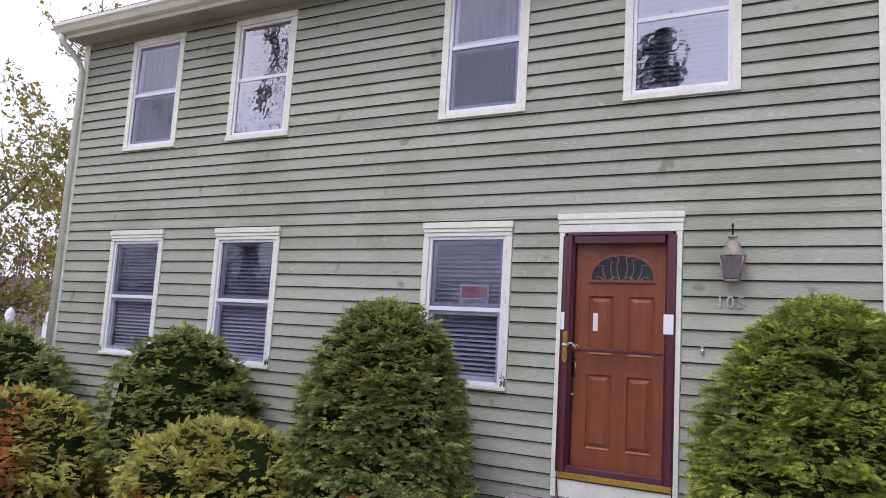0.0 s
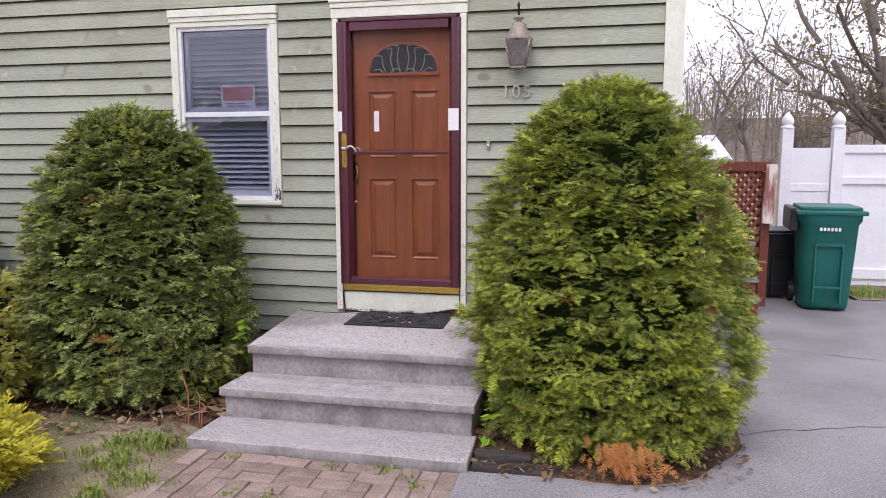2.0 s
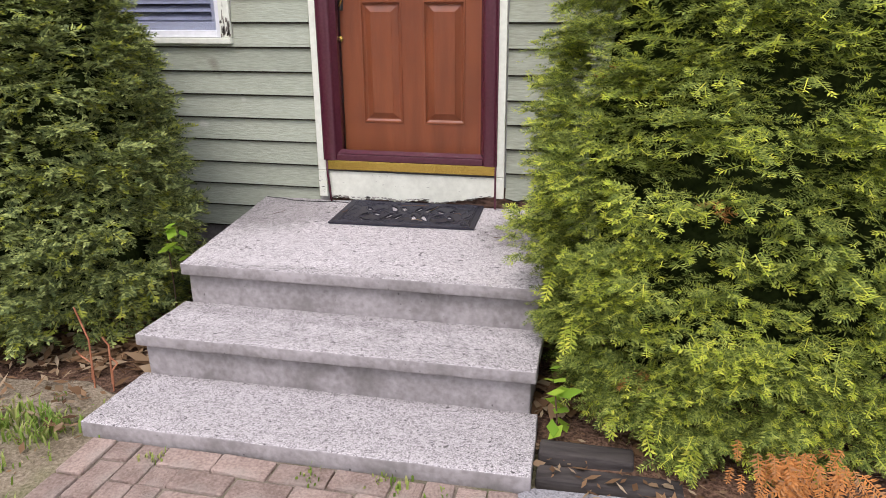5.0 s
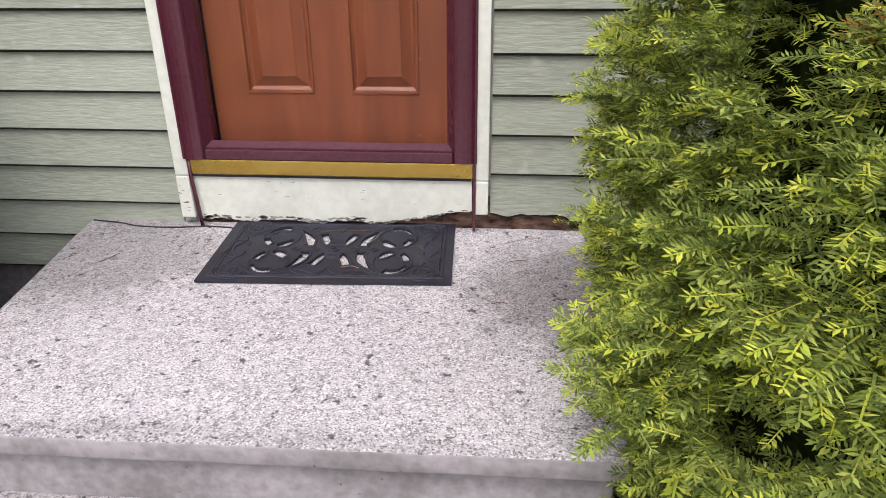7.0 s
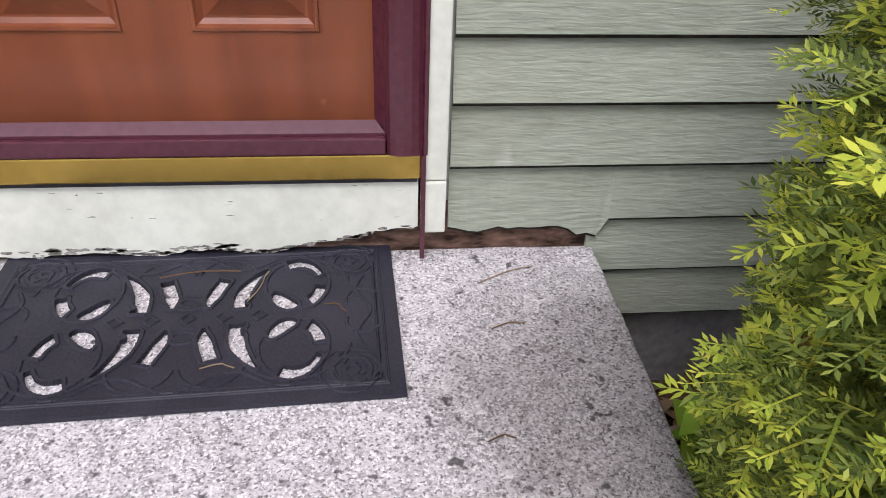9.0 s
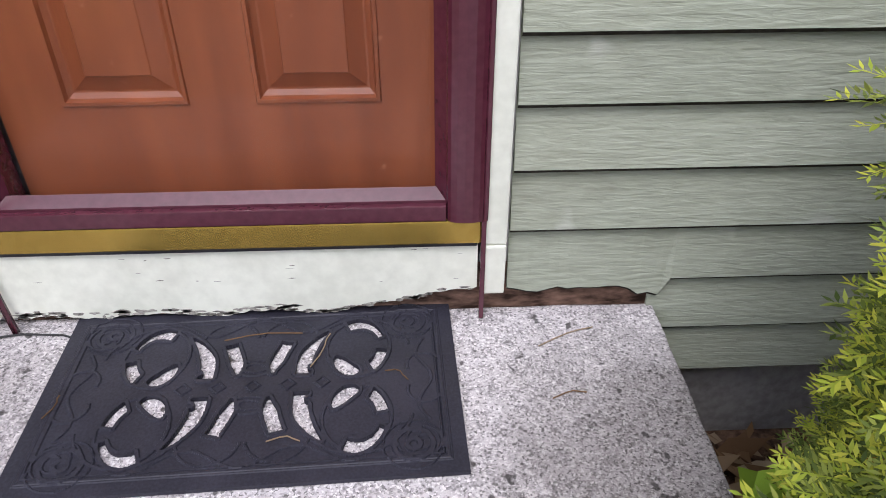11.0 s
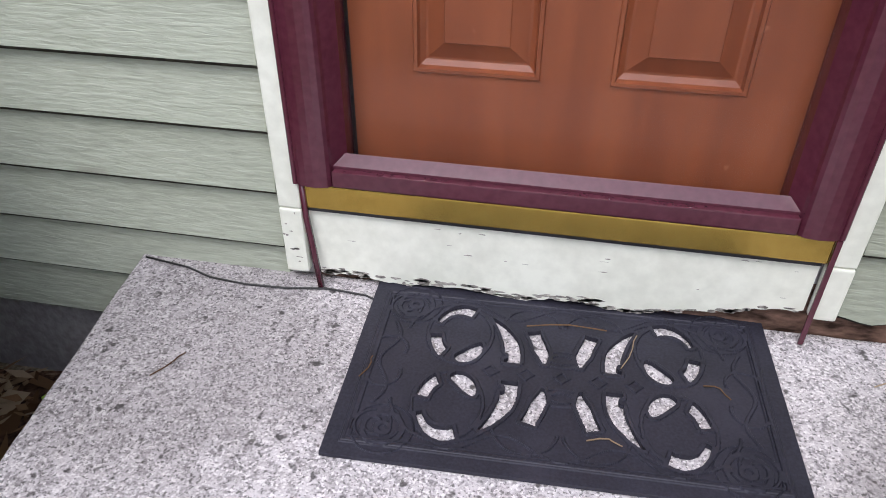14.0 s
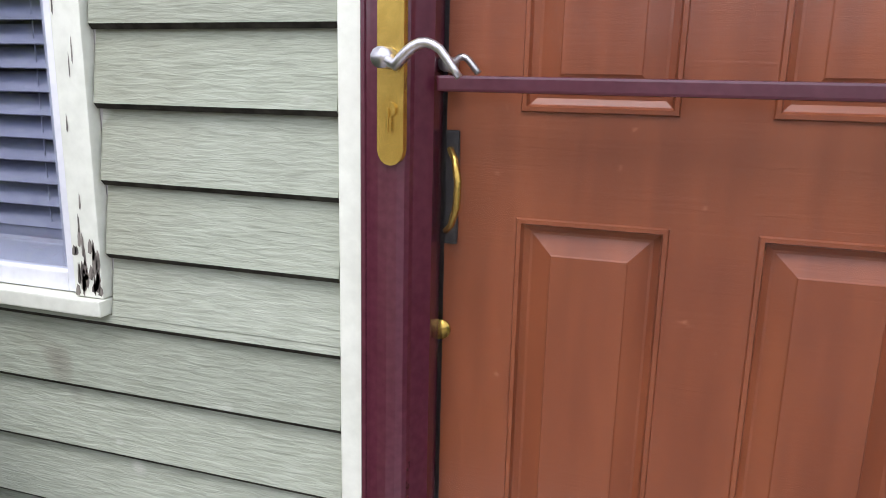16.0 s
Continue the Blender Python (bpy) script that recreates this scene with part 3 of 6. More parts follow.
for i, (a, b) in enumerate(LOWER):
    window(f"window_{i + 1}", a, b, 1.224, 2.733, True, "blind", 46 if i < 2 else 47, "lower windows", "double-hung window with cream casing and closed grey blinds")
for i, (a, b) in enumerate(UPPER):
    window(f"window_{i + 4}", a, b, 3.73, 5.155, False, "blind" if i in (1, 3) else "curtain", 64, "upper windows",
           "upper double-hung window with white blinds" if i in (1, 3) else "upper double-hung window with sheer curtain")

sign = thing("paper_sign", "red and white paper sign taped inside the window", "sign", at=(-1.33, 0.069, 1.985))
for nm, a, b, c, d, mt, y in (("sheet", -0.145, 0.145, 0.0, 0.185, M["paper"], 0.0), ("red_panel", -0.128, 0.128, 0.065, 0.168, M["red"], -0.003), ("text_bar", -0.10, 0.10, 0.018, 0.026, M["slate"], -0.003), ("text_bar", -0.10, 0.06, 0.036, 0.044, M["slate"], -0.003)):
    box(nm, a, b, y - 0.002, y, c, d, mt, sign)

# ---- the front door ----
# casing and header
entry = thing("door_surround", "cream painted door casing with moulded header", "door casing", kind="structure")
box("header", -0.524, 0.524, -0.05, -0.001, 2.728, 2.778, M["cream"], entry, bevel=0.006)
box("header_moulding", -0.516, 0.516, -0.042, -0.001, 2.69, 2.726, M["cream"], entry, bevel=0.006)
box("header_moulding", -0.512, 0.512, -0.034, -0.001, 2.62, 2.688, M["cream"], entry, bevel=0.004)
for s in (-1, 1):
    a, b = sorted((s * 0.459, s * 0.504))
    box("casing", a, b, -0.034, -0.001, 0.592, 2.618, M["cream"], entry, bevel=0.004)
    box("plinth_block", a, b, -0.036, -0.013, 0.445 if s < 0 else 0.478, 0.590, M["cream"], entry, "chipped cream plinth block", 0.005)
# board under the sill, its lower edge eaten away
def board_foot(x):
    return 0.437 + 0.012 * noise.noise((x * 9, 0, 0)) + 0.008 * noise.noise((x * 40, 1, 0)) + 0.05 * max(0, (x - 0.12) / 0.34) ** 1.3


bm = bmesh.new()
n = 90
top_r, bot_r, top_b, bot_b = [], [], [], []
for i in range(n + 1):
    x = -0.452 + 0.904 * i / n
    z = board_foot(x)
    for lst, y, zz in ((top_r, -0.022, 0.597), (bot_r, -0.022, z), (top_b, -0.002, 0.597), (bot_b, -0.002, z)):
        lst.append(bm.verts.new((x, y, zz)))
for i in range(n):
    bm.faces.new((top_r[i], top_r[i + 1], bot_r[i + 1], bot_r[i]))
    bm.faces.new((bot_r[i], bot_r[i + 1], bot_b[i + 1], bot_b[i]))
    bm.faces.new((top_r[i], top_b[i], top_b[i + 1], top_r[i + 1]))
part("kick_board", bm, M["cream"], entry, "cream kick board with rotted lower edge")
def flakes(name, spots, y, w, h, seed, label):
    """Bare grey patches where paint has flaked off, each with a ragged outline."""
    rg_ = random.Random(seed)
    bm = bmesh.new()
    for x, z in spots:
        w_, h_ = w * rg_.uniform(0.3, 1.3), h * rg_.uniform(0.3, 1.2)
        bm.faces.new([bm.verts.new((x + math.cos(t_) * w_ * rg_.uniform(0.5, 1.2), y, z + math.sin(t_) * h_ * rg_.uniform(0.5, 1.2))) for t_ in (k * 0.785 for k in range(8))])
    part(name, bm, M["flaked"], entry, label)


rg_ = random.Random(9)
flakes("flaked_edge", [(x, board_foot(x) + rg_.uniform(0.0, 0.012) * (1 if x < 0.15 else 0.5)) for x in (rg_.uniform(-0.44, 0.44) for _ in range(120))], -0.0226, 0.014, 0.0042, 3, "bare grey wood along the rotted edge")
flakes("flaked_paint", [(rg_.uniform(-0.42, 0.44), rg_.uniform(0.50, 0.585)) for _ in range(16)], -0.0226, 0.007, 0.0016, 4, "small flaked paint marks")
flakes("flaked_paint", [(rg_.uniform(-0.500, -0.464), rg_.uniform(0.45, 0.60)) for _ in range(10)], -0.0366, 0.006, 0.0022, 5, "chipped paint on the plinth")
box("sill_rot", -0.45, 0.80, -0.0035, -0.0005, 0.40, 0.53, M["void"], entry, "dark rotted sheathing under the sill")

storm = thing("storm_door", "plum aluminium storm door with full glass", "door", kind="structure", at=(0, 0, 0.64))
sb = Matrix.Translation((0, 0, 0.64)).inverted()


def storm_piece(nm, a, b, c, d, e, f, mt, lab="", bev=0.004):
    ob = box(nm, a, b, c, d, e, f, mt, storm, lab, bev)
    ob.matrix_parent_inverse = sb
    return ob


for s in (-1, 1):
    a, b = sorted((s * 0.457, s * 0.447))
    storm_piece("jamb", a, b, -0.034, 0.02, 0.64, 2.615, M["plum"])
    # rounded stile with a sloping glazing bead on its inner side
    bm = bmesh.new()
    profile = [(0.446, 0.008), (0.446, -0.0345), (0.467, -0.0345), (0.467, -0.0385), (0.465, -0.0405), (0.460, -0.0405), (0.4585, -0.0385), (0.457, -0.0405), (0.450, -0.0435), (0.438, -0.0455), (0.424, -0.046), (0.410, -0.0445), (0.400, -0.041), (0.395, -0.035), (0.3925, -0.026), (0.374, 0.003), (0.374, 0.008)]
    ends = [[bm.verts.new((s * px, py, pz)) for px, py in profile] for pz in (0.649, 2.59)]
    for i in range(len(profile)):
        j = (i + 1) % len(profile)
        bm.faces.new((ends[0][i], ends[0][j], ends[1][j], ends[1][i]))
    for e in ends:
        bm.faces.new(e)
    ob = part("stile", bm, M["plum"], storm)
    ob.matrix_parent_inverse = sb
    a, b = sorted((s * 0.440, s * 0.378))
    storm_piece("inner_jamb", a, b, 0.0095, 0.056, 0.66, 2.58, M["plum"], "", 0)
    # thin leg hanging below the jamb
    if s > 0:
        storm_piece("jamb_leg", 0.4555, 0.4645, -0.0415, -0.0365, 0.423, 0.648, M["plum"], "", 0.001)
    else:
        leg = tube("jamb_leg", [(-0.452, -0.034, 0.66), (-0.450, -0.037, 0.58), (-0.442, -0.041, 0.51), (-0.432, -0.048, 0.423)], 0.0065, M["plum"], storm, "bent loose end of the jamb", 4)
        leg.matrix_parent_inverse = sb
storm_piece("head", -0.434, 0.434, -0.034, 0.02, 2.592, 2.615, M["plum"])
storm_piece("top_rail", -0.372, 0.372, -0.026, 0.008, 2.527, 2.59, M["plum"])
storm_piece("bottom_rail", -0.3925, 0.3925, -0.0385, 0.006, 0.649, 0.681, M["plum"], "", 0.003)
bm = bmesh.new()
vs = [bm.verts.new(p) for p in ((-0.3915, -0.0265, 0.6865), (0.3915, -0.0265, 0.6865), (0.3755, -0.0045, 0.702), (-0.3755, -0.0045, 0.702), (-0.3915, -0.0265, 0.6815), (0.3915, -0.0265, 0.6815), (0.3735, 0.008, 0.6815), (-0.3735, 0.008, 0.6815))]
for q in ((0, 1, 2, 3), (4, 5, 1, 0), (3, 2, 6, 7)):
    bm.faces.new([vs[i] for i in q])
ob = part("glazing_bead", bm, M["plum"], storm, "sloped lower glazing bead")
ob.matrix_parent_inverse = sb
storm_piece("cross_bar", -0.366, 0.366, -0.012, 0.006, 1.630, 1.652, M["plum"])
for lo, hi in ((0.701, 1.632), (1.65, 2.526)):
    pane = storm_piece("pane", -0.366, 0.366, 0.0, 0.003, lo, hi, M["storm"], "", 0)
    pane.visible_shadow = False
# black strip that paints the dark shaded seam below the brass plate
storm_piece("sweep", -0.45, 0.45, -0.030, 0.0, 0.5885, 0.5975, M["black"], "black strip standing for the shaded seam under the sill plate", 0)
storm_piece("threshold", -0.456, 0.456, -0.036, 0.03, 0.598, 0.6475, M["brass"], "tarnished brass sill plate", 0.003)
bm = bmesh.new()
outline = [(0.019 * math.cos(a_), 1.66 + sgn * 0.108 + 0.022 * math.sin(a_)) for sgn, lo_ in ((1, 0), (-1, math.pi)) for a_ in (lo_ + math.pi * i / 8 for i in range(9))]
fr, bk = [bm.verts.new((x, -0.034, z)) for x, z in outline], [bm.verts.new((x * 1.12, -0.0265, z)) for x, z in outline]
bm.faces.new(fr)
for i in range(len(fr)):
    bm.faces.new((fr[i], fr[(i + 1) % len(fr)], bk[(i + 1) % len(bk)], bk[i]))
bmesh.ops.translate(bm, verts=bm.verts, vec=(-0.417, 0, 0))
plate = part("handle_plate", bm, M["brass"], storm, "worn brass handle plate")
plate.matrix_parent_inverse = sb
plate.location.y = -0.019
bm = bmesh.new()
pts = [(-0.417 + 0.105 * u, -0.052 - 0.014 * math.sin(min(u, 0.5) * 3.14), 1.668 + 0.022 * math.sin((u - 0.22) * 4.6) * (u > 0.1) - 0.02 * max(0, u - 0.75) * 2) for u in [i / 12 for i in range(13)]]
bm_tube(bm, pts, [0.009 - 0.004 * i / 12 for i in range(13)], 10)
bm_tube(bm, [(-0.42, -0.034, 1.672), (-0.42, -0.062, 1.672)], 0.014, 12)
part("lever", bm, M["pewter"], plate, "curved nickel lever handle", True)
bm = bmesh.new()
bm_tube(bm, [(-0.417, -0.034, 1.605), (-0.417, -0.040, 1.605)], 0.010, 12)
bm_box(bm, -0.4185, -0.4155, -0.045, -0.040, 1.575, 1.607, 0.001)
part("keyhole", bm, M["brass"], plate)
for nm, a, b, e, f, lab in (("notice", -0.462, -0.432, 1.80, 1.945, "white paper notice taped to the frame"), ("notice", 0.376, 0.452, 1.80, 1.955, "white paper notice taped to the frame")):
    storm_piece(nm, a, b, -0.0492, -0.0465, e, f, M["paper"], lab, 0)

door = thing("front_door", "red-brown stained panel door with fan light", "door", kind="structure", at=(0, 0.06, 0.66))
db = Matrix.Translation((0, 0.06, 0.66)).inverted()


def raised_door(bm, x0, x1, z0, z1, y, panels):
    """Door face with sunk moulding and raised fields; panels are (x0, x1, z0, z1)."""
    xs = sorted({x0, x1, *[v for p in panels for v in p[:2]]})
    for a, b in zip(xs, xs[1:]):
        mid = (a + b) / 2
        z = z0
        for p in sorted((p for p in panels if p[0] < mid < p[1]), key=lambda p: p[2]) + [(0, 0, z1, z1)]:
            if p[2] > z + 1e-6:
                bm.faces.new([bm.verts.new(q) for q in ((a, y, z), (b, y, z), (b, y, p[2]), (a, y, p[2]))])
            z = p[3]
    for a, b, c, d in panels:
        rings = []
        for inset, dy in ((0, 0), (0.002, -0.004), (0.008, -0.004), (0.011, 0.006), (0.020, 0.012), (0.024, 0.012), (0.052, 0.001), (0.054, -0.001)):
            rings.append([bm.verts.new(q) for q in ((a + inset, y + dy, c + inset), (b - inset, y + dy, c + inset), (b - inset, y + dy, d - inset), (a + inset, y + dy, d - inset))])
        for r, s in zip(rings, rings[1:]):
            for k in range(4):
                bm.faces.new((r[k], r[(k + 1) % 4], s[(k + 1) % 4], s[k]))
        bm.faces.new(rings[-1])


PANELS = [(-0.262, -0.046, 0.838, 1.452), (0.068, 0.284, 0.838, 1.452), (-0.262, -0.046, 1.604, 2.10), (0.068, 0.284, 1.604, 2.10)]
bm = bmesh.new()
raised_door(bm, -0.372, 0.43, 0.655, 2.57, 0.06, PANELS)
ob = part("leaf", bm, M["door"], door)
ob.matrix_parent_inverse = db
# the strip left of the leaf is black to paint the shaded gap
for nm, q in (("jamb", (-0.456, -0.402, 0.03, 0.14, 0.645, 2.59)), ("weatherstrip", (-0.401, -0.374, 0.07, 0.14, 0.655, 2.57)), ("jamb", (0.432, 0.456, 0.03, 0.14, 0.645, 2.59)), ("head", (-0.456, 0.456, 0.03, 0.14, 2.571, 2.612)), ("sill", (-0.456, 0.456, 0.031, 0.14, 0.60, 0.654)), ("backing", (-0.40, 0.43, 0.10, 0.14, 0.655, 2.57))):
    ob = box(nm, *q, M["black"] if nm in ("backing", "weatherstrip") else M["plum"], door)
    ob.matrix_parent_inverse = db
# fan light: arched frame, dark glass and curled leading
CX, FZ, FW, FH = 0.015, 2.225, 0.255, 0.205
bm = bmesh.new()
inner, outer = [], []
for k in range(25):
    a = math.pi * k / 24
    for lst, w_, h_, y in ((outer, FW + 0.02, FH + 0.02, 0.056), (inner, FW, FH, 0.050)):
        lst.append(bm.verts.new((CX + w_ * math.cos(a), y, FZ + h_ * abs(math.sin(a)) ** 0.8)))
for k in range(24):
    bm.faces.new((inner[k], inner[k + 1], outer[k + 1], outer[k]))
bm_box(bm, CX - FW - 0.02, CX + FW + 0.02, 0.044, 0.0595, FZ - 0.022, FZ + 0.003, 0.004)
ob = part("fan_frame", bm, M["door"], door, "stained frame of the fan light")
ob.matrix_parent_inverse = db
bm = bmesh.new()
bm.faces.new([bm.verts.new((CX + FW * math.cos(math.pi * k / 24), 0.057, FZ + FH * math.sin(math.pi * k / 24) ** 0.8)) for k in range(25)])
ob = part("fan_glass", bm, M["black"], door, "dark textured fan light glass")
ob.matrix_parent_inverse = db
bm = bmesh.new()
for s in (-1, 1):
    for x0_, x1_, h_ in ((0.02, 0.07, 0.19), (0.07, 0.13, 0.17), (0.13, 0.22, 0.12)):
        pts = [(CX + s * (x0_ + (x1_ - x0_) * (u ** 1.7) + 0.018 * math.sin(u * 6.0)), 0.053, FZ + 0.008 + h_ * math.sin(u * 1.75)) for u in [i / 12 for i in range(13)]]
        bm_tube(bm, pts, 0.0035, 5)
    pts = [(CX + s * (0.02 + 0.2 * u), 0.053, FZ + 0.012 + 0.02 * math.sin(u * 9)) for u in [i / 14 for i in range(15)]]
    bm_tube(bm, pts, 0.004, 5)
ob = part("leading", bm, M["leading"], door, "curled lead tracery")
ob.matrix_parent_inverse = db
bm = bmesh.new()
bm_tube(bm, [(-0.364, 0.058, 1.545), (-0.358, 0.034, 1.548), (-0.346, 0.018, 1.535), (-0.339, 0.012, 1.505), (-0.340, 0.012, 1.47), (-0.350, 0.020, 1.440), (-0.362, 0.034, 1.428), (-0.368, 0.056, 1.425)], [0.006, 0.005, 0.005, 0.006, 0.006, 0.005, 0.0045, 0.006], 10)
ob = part("pull_handle", bm, M["brass"], door, "brass thumb-latch pull handle", True)
ob.matrix_parent_inverse = db
bm = bmesh.new()
bm_tube(bm, [(-0.374, 0.06, 1.266), (-0.374, 0.055, 1.266)], 0.016, 18)
ob = part("lock_cylinder", bm, M["brass"], door, "", True)
ob.matrix_parent_inverse = db
ob = box("escutcheon", -0.371, -0.350, 0.050, 0.0585, 1.405, 1.575, M["black"], door, "dark tarnished backplate of the pull handle", 0.003)
ob.matrix_parent_inverse = db
bm = bmesh.new()
bm_tube(bm, [(-0.365 + 0.045 * u, 0.036, 1.664 + 0.014 * math.sin((u - 0.1) * 4.2)) for u in [i / 10 for i in range(11)]], 0.005, 8)
bm_tube(bm, [(-0.366, 0.058, 1.668), (-0.366, 0.026, 1.668)], 0.011, 10)
ob = part("door_lever", bm, M["pewter"], door, "dull metal lever behind the storm glass", True)
ob.matrix_parent_inverse = db
ob = box("tag", -0.215, -0.175, 0.052, 0.056, 1.80, 1.95, M["paper"], door, "white paper tag hung on the door", 0)
ob.matrix_parent_inverse = db

# ---- wall fittings ----
lamp = thing("wall_lantern", "weathered bronze wall lantern beside the door", "wall lamp", at=(0.882, -0.10, 2.23))
bm = bmesh.new()
bm_lathe(bm, [(0.045, 0.0), (0.052, 0.012), (0.085, 0.165), (0.085, 0.172)], square=True)
part("glass_body", bm, M["lantern_glass"], lamp, "dusty tapered glass")
bm = bmesh.new()
bm_lathe(bm, [(0.096, 0.172), (0.100, 0.182), (0.082, 0.205), (0.062, 0.245), (0.05, 0.285), (0.02, 0.298), (0.016, 0.31), (0.036, 0.318), (0.036, 0.332), (0.012, 0.34)], 12)
cap = part("cap", bm, M["lantern"], lamp, "bell-shaped metal cap", True)
bm = bmesh.new()
bm_lathe(bm, [(0.008, 0.338), (0.007, 0.40), (0.012, 0.41), (0.010, 0.42), (0.002, 0.436)], 10)
part("finial", bm, M["black"], cap, "dark finial", True)
for sx in (-1, 1):
    for sy in (-1, 1):
        tube("corner_bar", [(sx * 0.047, sy * 0.047, 0.0), (sx * 0.087, sy * 0.087, 0.172)], 0.006, M["lantern"], lamp, "", 5)
bm = bmesh.new()
bm_lathe(bm, [(0.05, -0.012), (0.05, 0.0)], square=True)
bm_box(bm, -0.05, 0.05, 0.072, 0.086, 0.06, 0.23, 0.006)
bm_tube(bm, [(0, 0.08, 0.14), (0, 0.05, 0.10), (0, 0.04, 0.0)], 0.009, 8)
part("back_plate", bm, M["lantern"], lamp)
number = thing("house_number", "cream metal house number 105 on the siding", "house number", at=(0.862, -0.026, 2.025))
for ch, dx in (("1", -0.075), ("0", 0.0), ("5", 0.075)):
    cu = bpy.data.curves.new("digit", "FONT")
    cu.body, cu.size, cu.extrude, cu.align_x = ch, 0.125, 0.004, "CENTER"
    cu.materials.append(M["number"])
    tmp = new("digit", cu)
    me = bpy.data.meshes.new_from_object(tmp.evaluated_get(bpy.context.evaluated_depsgraph_get()))
    bpy.data.objects.remove(tmp)
    d = new("digit", me)
    d.parent, d.matrix_basis = number, pose(dx, 0, 0, 90, 0, 0)
bell = thing("doorbell", "small doorbell button with pale surround", "doorbell", at=(0.665, -0.018, 1.695))
box("plate", -0.014, 0.014, -0.012, 0.004, -0.032, 0.032, M["lantern"], bell, bevel=0.004)
box("button", -0.007, 0.007, -0.017, -0.012, -0.010, 0.008, M["paper"], bell, bevel=0.002)

# ---- steps ----
steps = thing("front_steps", "worn grey concrete steps and landing", "steps", kind="structure")


def slab(name, pts, z0, z1, material, label=""):
    """A slab from four plan corners, finely divided, with rounded, slightly chipped edges."""
    bm = bmesh.new()
    lo, hi = [bm.verts.new((x, y, z0)) for x, y in pts], [bm.verts.new((x, y, z1)) for x, y in pts]
    bm.faces.new(lo[::-1])
    bm.faces.new(hi)
    for i in range(4):
        bm.faces.new((lo[i], lo[(i + 1) % 4], hi[(i + 1) % 4], hi[i]))
    bmesh.ops.bevel(bm, geom=bm.edges[:], offset=0.005, segments=2, affect="EDGES", profile=0.5)
    for ax in (0, 1):
        lows, highs = min(v.co[ax] for v in bm.verts), max(v.co[ax] for v in bm.verts)
        k = int((highs - lows) / 0.045)
        for i in range(1, k):
            nrm = [0, 0, 0]
            nrm[ax] = 1
            co = [0, 0, 0]
            co[ax] = lows + (highs - lows) * i / k
            bmesh.ops.bisect_plane(bm, geom=bm.verts[:] + bm.edges[:] + bm.faces[:], plane_co=co, plane_no=nrm)
    for v in bm.verts:
        v.co += Vector((noise.noise(v.co * 14), noise.noise(v.co * 14 + Vector((9, 0, 0))), 0.6 * noise.noise(v.co * 8 + Vector((0, 9, 0))))) * 0.0035
    ob = part(name, bm, material, steps, label, True)
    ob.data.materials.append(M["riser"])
    for f_ in ob.data.polygons:  # faces not turned upward take the darker, smoother riser concrete
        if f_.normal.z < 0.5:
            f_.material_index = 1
    return ob


slab("landing_slab", ((-0.715, -1.09), (0.805, -1.08), (0.81, -0.003), (-0.835, -0.003)), 0.370, 0.42, M["concrete"])
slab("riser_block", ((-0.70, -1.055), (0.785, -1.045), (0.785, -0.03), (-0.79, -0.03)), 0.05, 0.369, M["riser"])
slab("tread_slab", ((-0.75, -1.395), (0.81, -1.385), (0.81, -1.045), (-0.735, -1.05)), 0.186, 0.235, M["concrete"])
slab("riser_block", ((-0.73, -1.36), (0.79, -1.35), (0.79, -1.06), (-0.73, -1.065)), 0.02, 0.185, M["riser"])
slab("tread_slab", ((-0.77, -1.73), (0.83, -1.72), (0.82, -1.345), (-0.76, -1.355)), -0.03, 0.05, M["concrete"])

# ---- door mat with cut-out scrolls ----
mat_pose = pose(0.046, -0.213, 0.4225, 0, 0, 2.2)
door_mat = thing("door_mat", "black rubber door mat with cut-out scrollwork", "door mat")
door_mat.matrix_basis = mat_pose


def cut_out(x, y):
    """Whether the scroll pattern is open at that place; the same in all four quarters."""
    u, v = np.abs(x), np.abs(y)
    du, dv = (u - 0.183) / 0.044, (v - 0.084) / 0.062
    r, a = np.hypot(du, dv), np.degrees(np.arctan2(dv, du))
    hit = (np.abs(r - 1.02) < 0.10 + 0.13 * np.clip((a - 15) / 80, 0, 1)) & (a > 22) & (a < 116)
    hit |= (np.abs(r - 0.98) < 0.23) & (a > -58) & (a < -8)
    hit |= np.abs(r - 0.97) < 0.29 * np.sqrt(np.clip(1 - ((a + 123) / 37) ** 2, 0, 1))
    s = np.clip((v - 0.045) / 0.087, 0, 1)
    hit |= (v > 0.022) & (v < 0.132) & (np.abs(u - 0.086 - 0.040 * s ** 2) < 0.0138 * np.sqrt(np.clip((0.133 - v) / 0.05, 0, 1))) & (np.hypot(u - 0.100, v - 0.038) > 0.008)
    s2 = np.clip((v - 0.03) / 0.076, 0, 1)
    hit |= (v > 0.028) & (v + 0.3 * (u - 0.05) < 0.108) & (np.abs(u - 0.031 - 0.021 * s2 ** 1.5) < 0.003 + 0.0095 * np.clip(s2 * 3, 0, 1))
    return hit


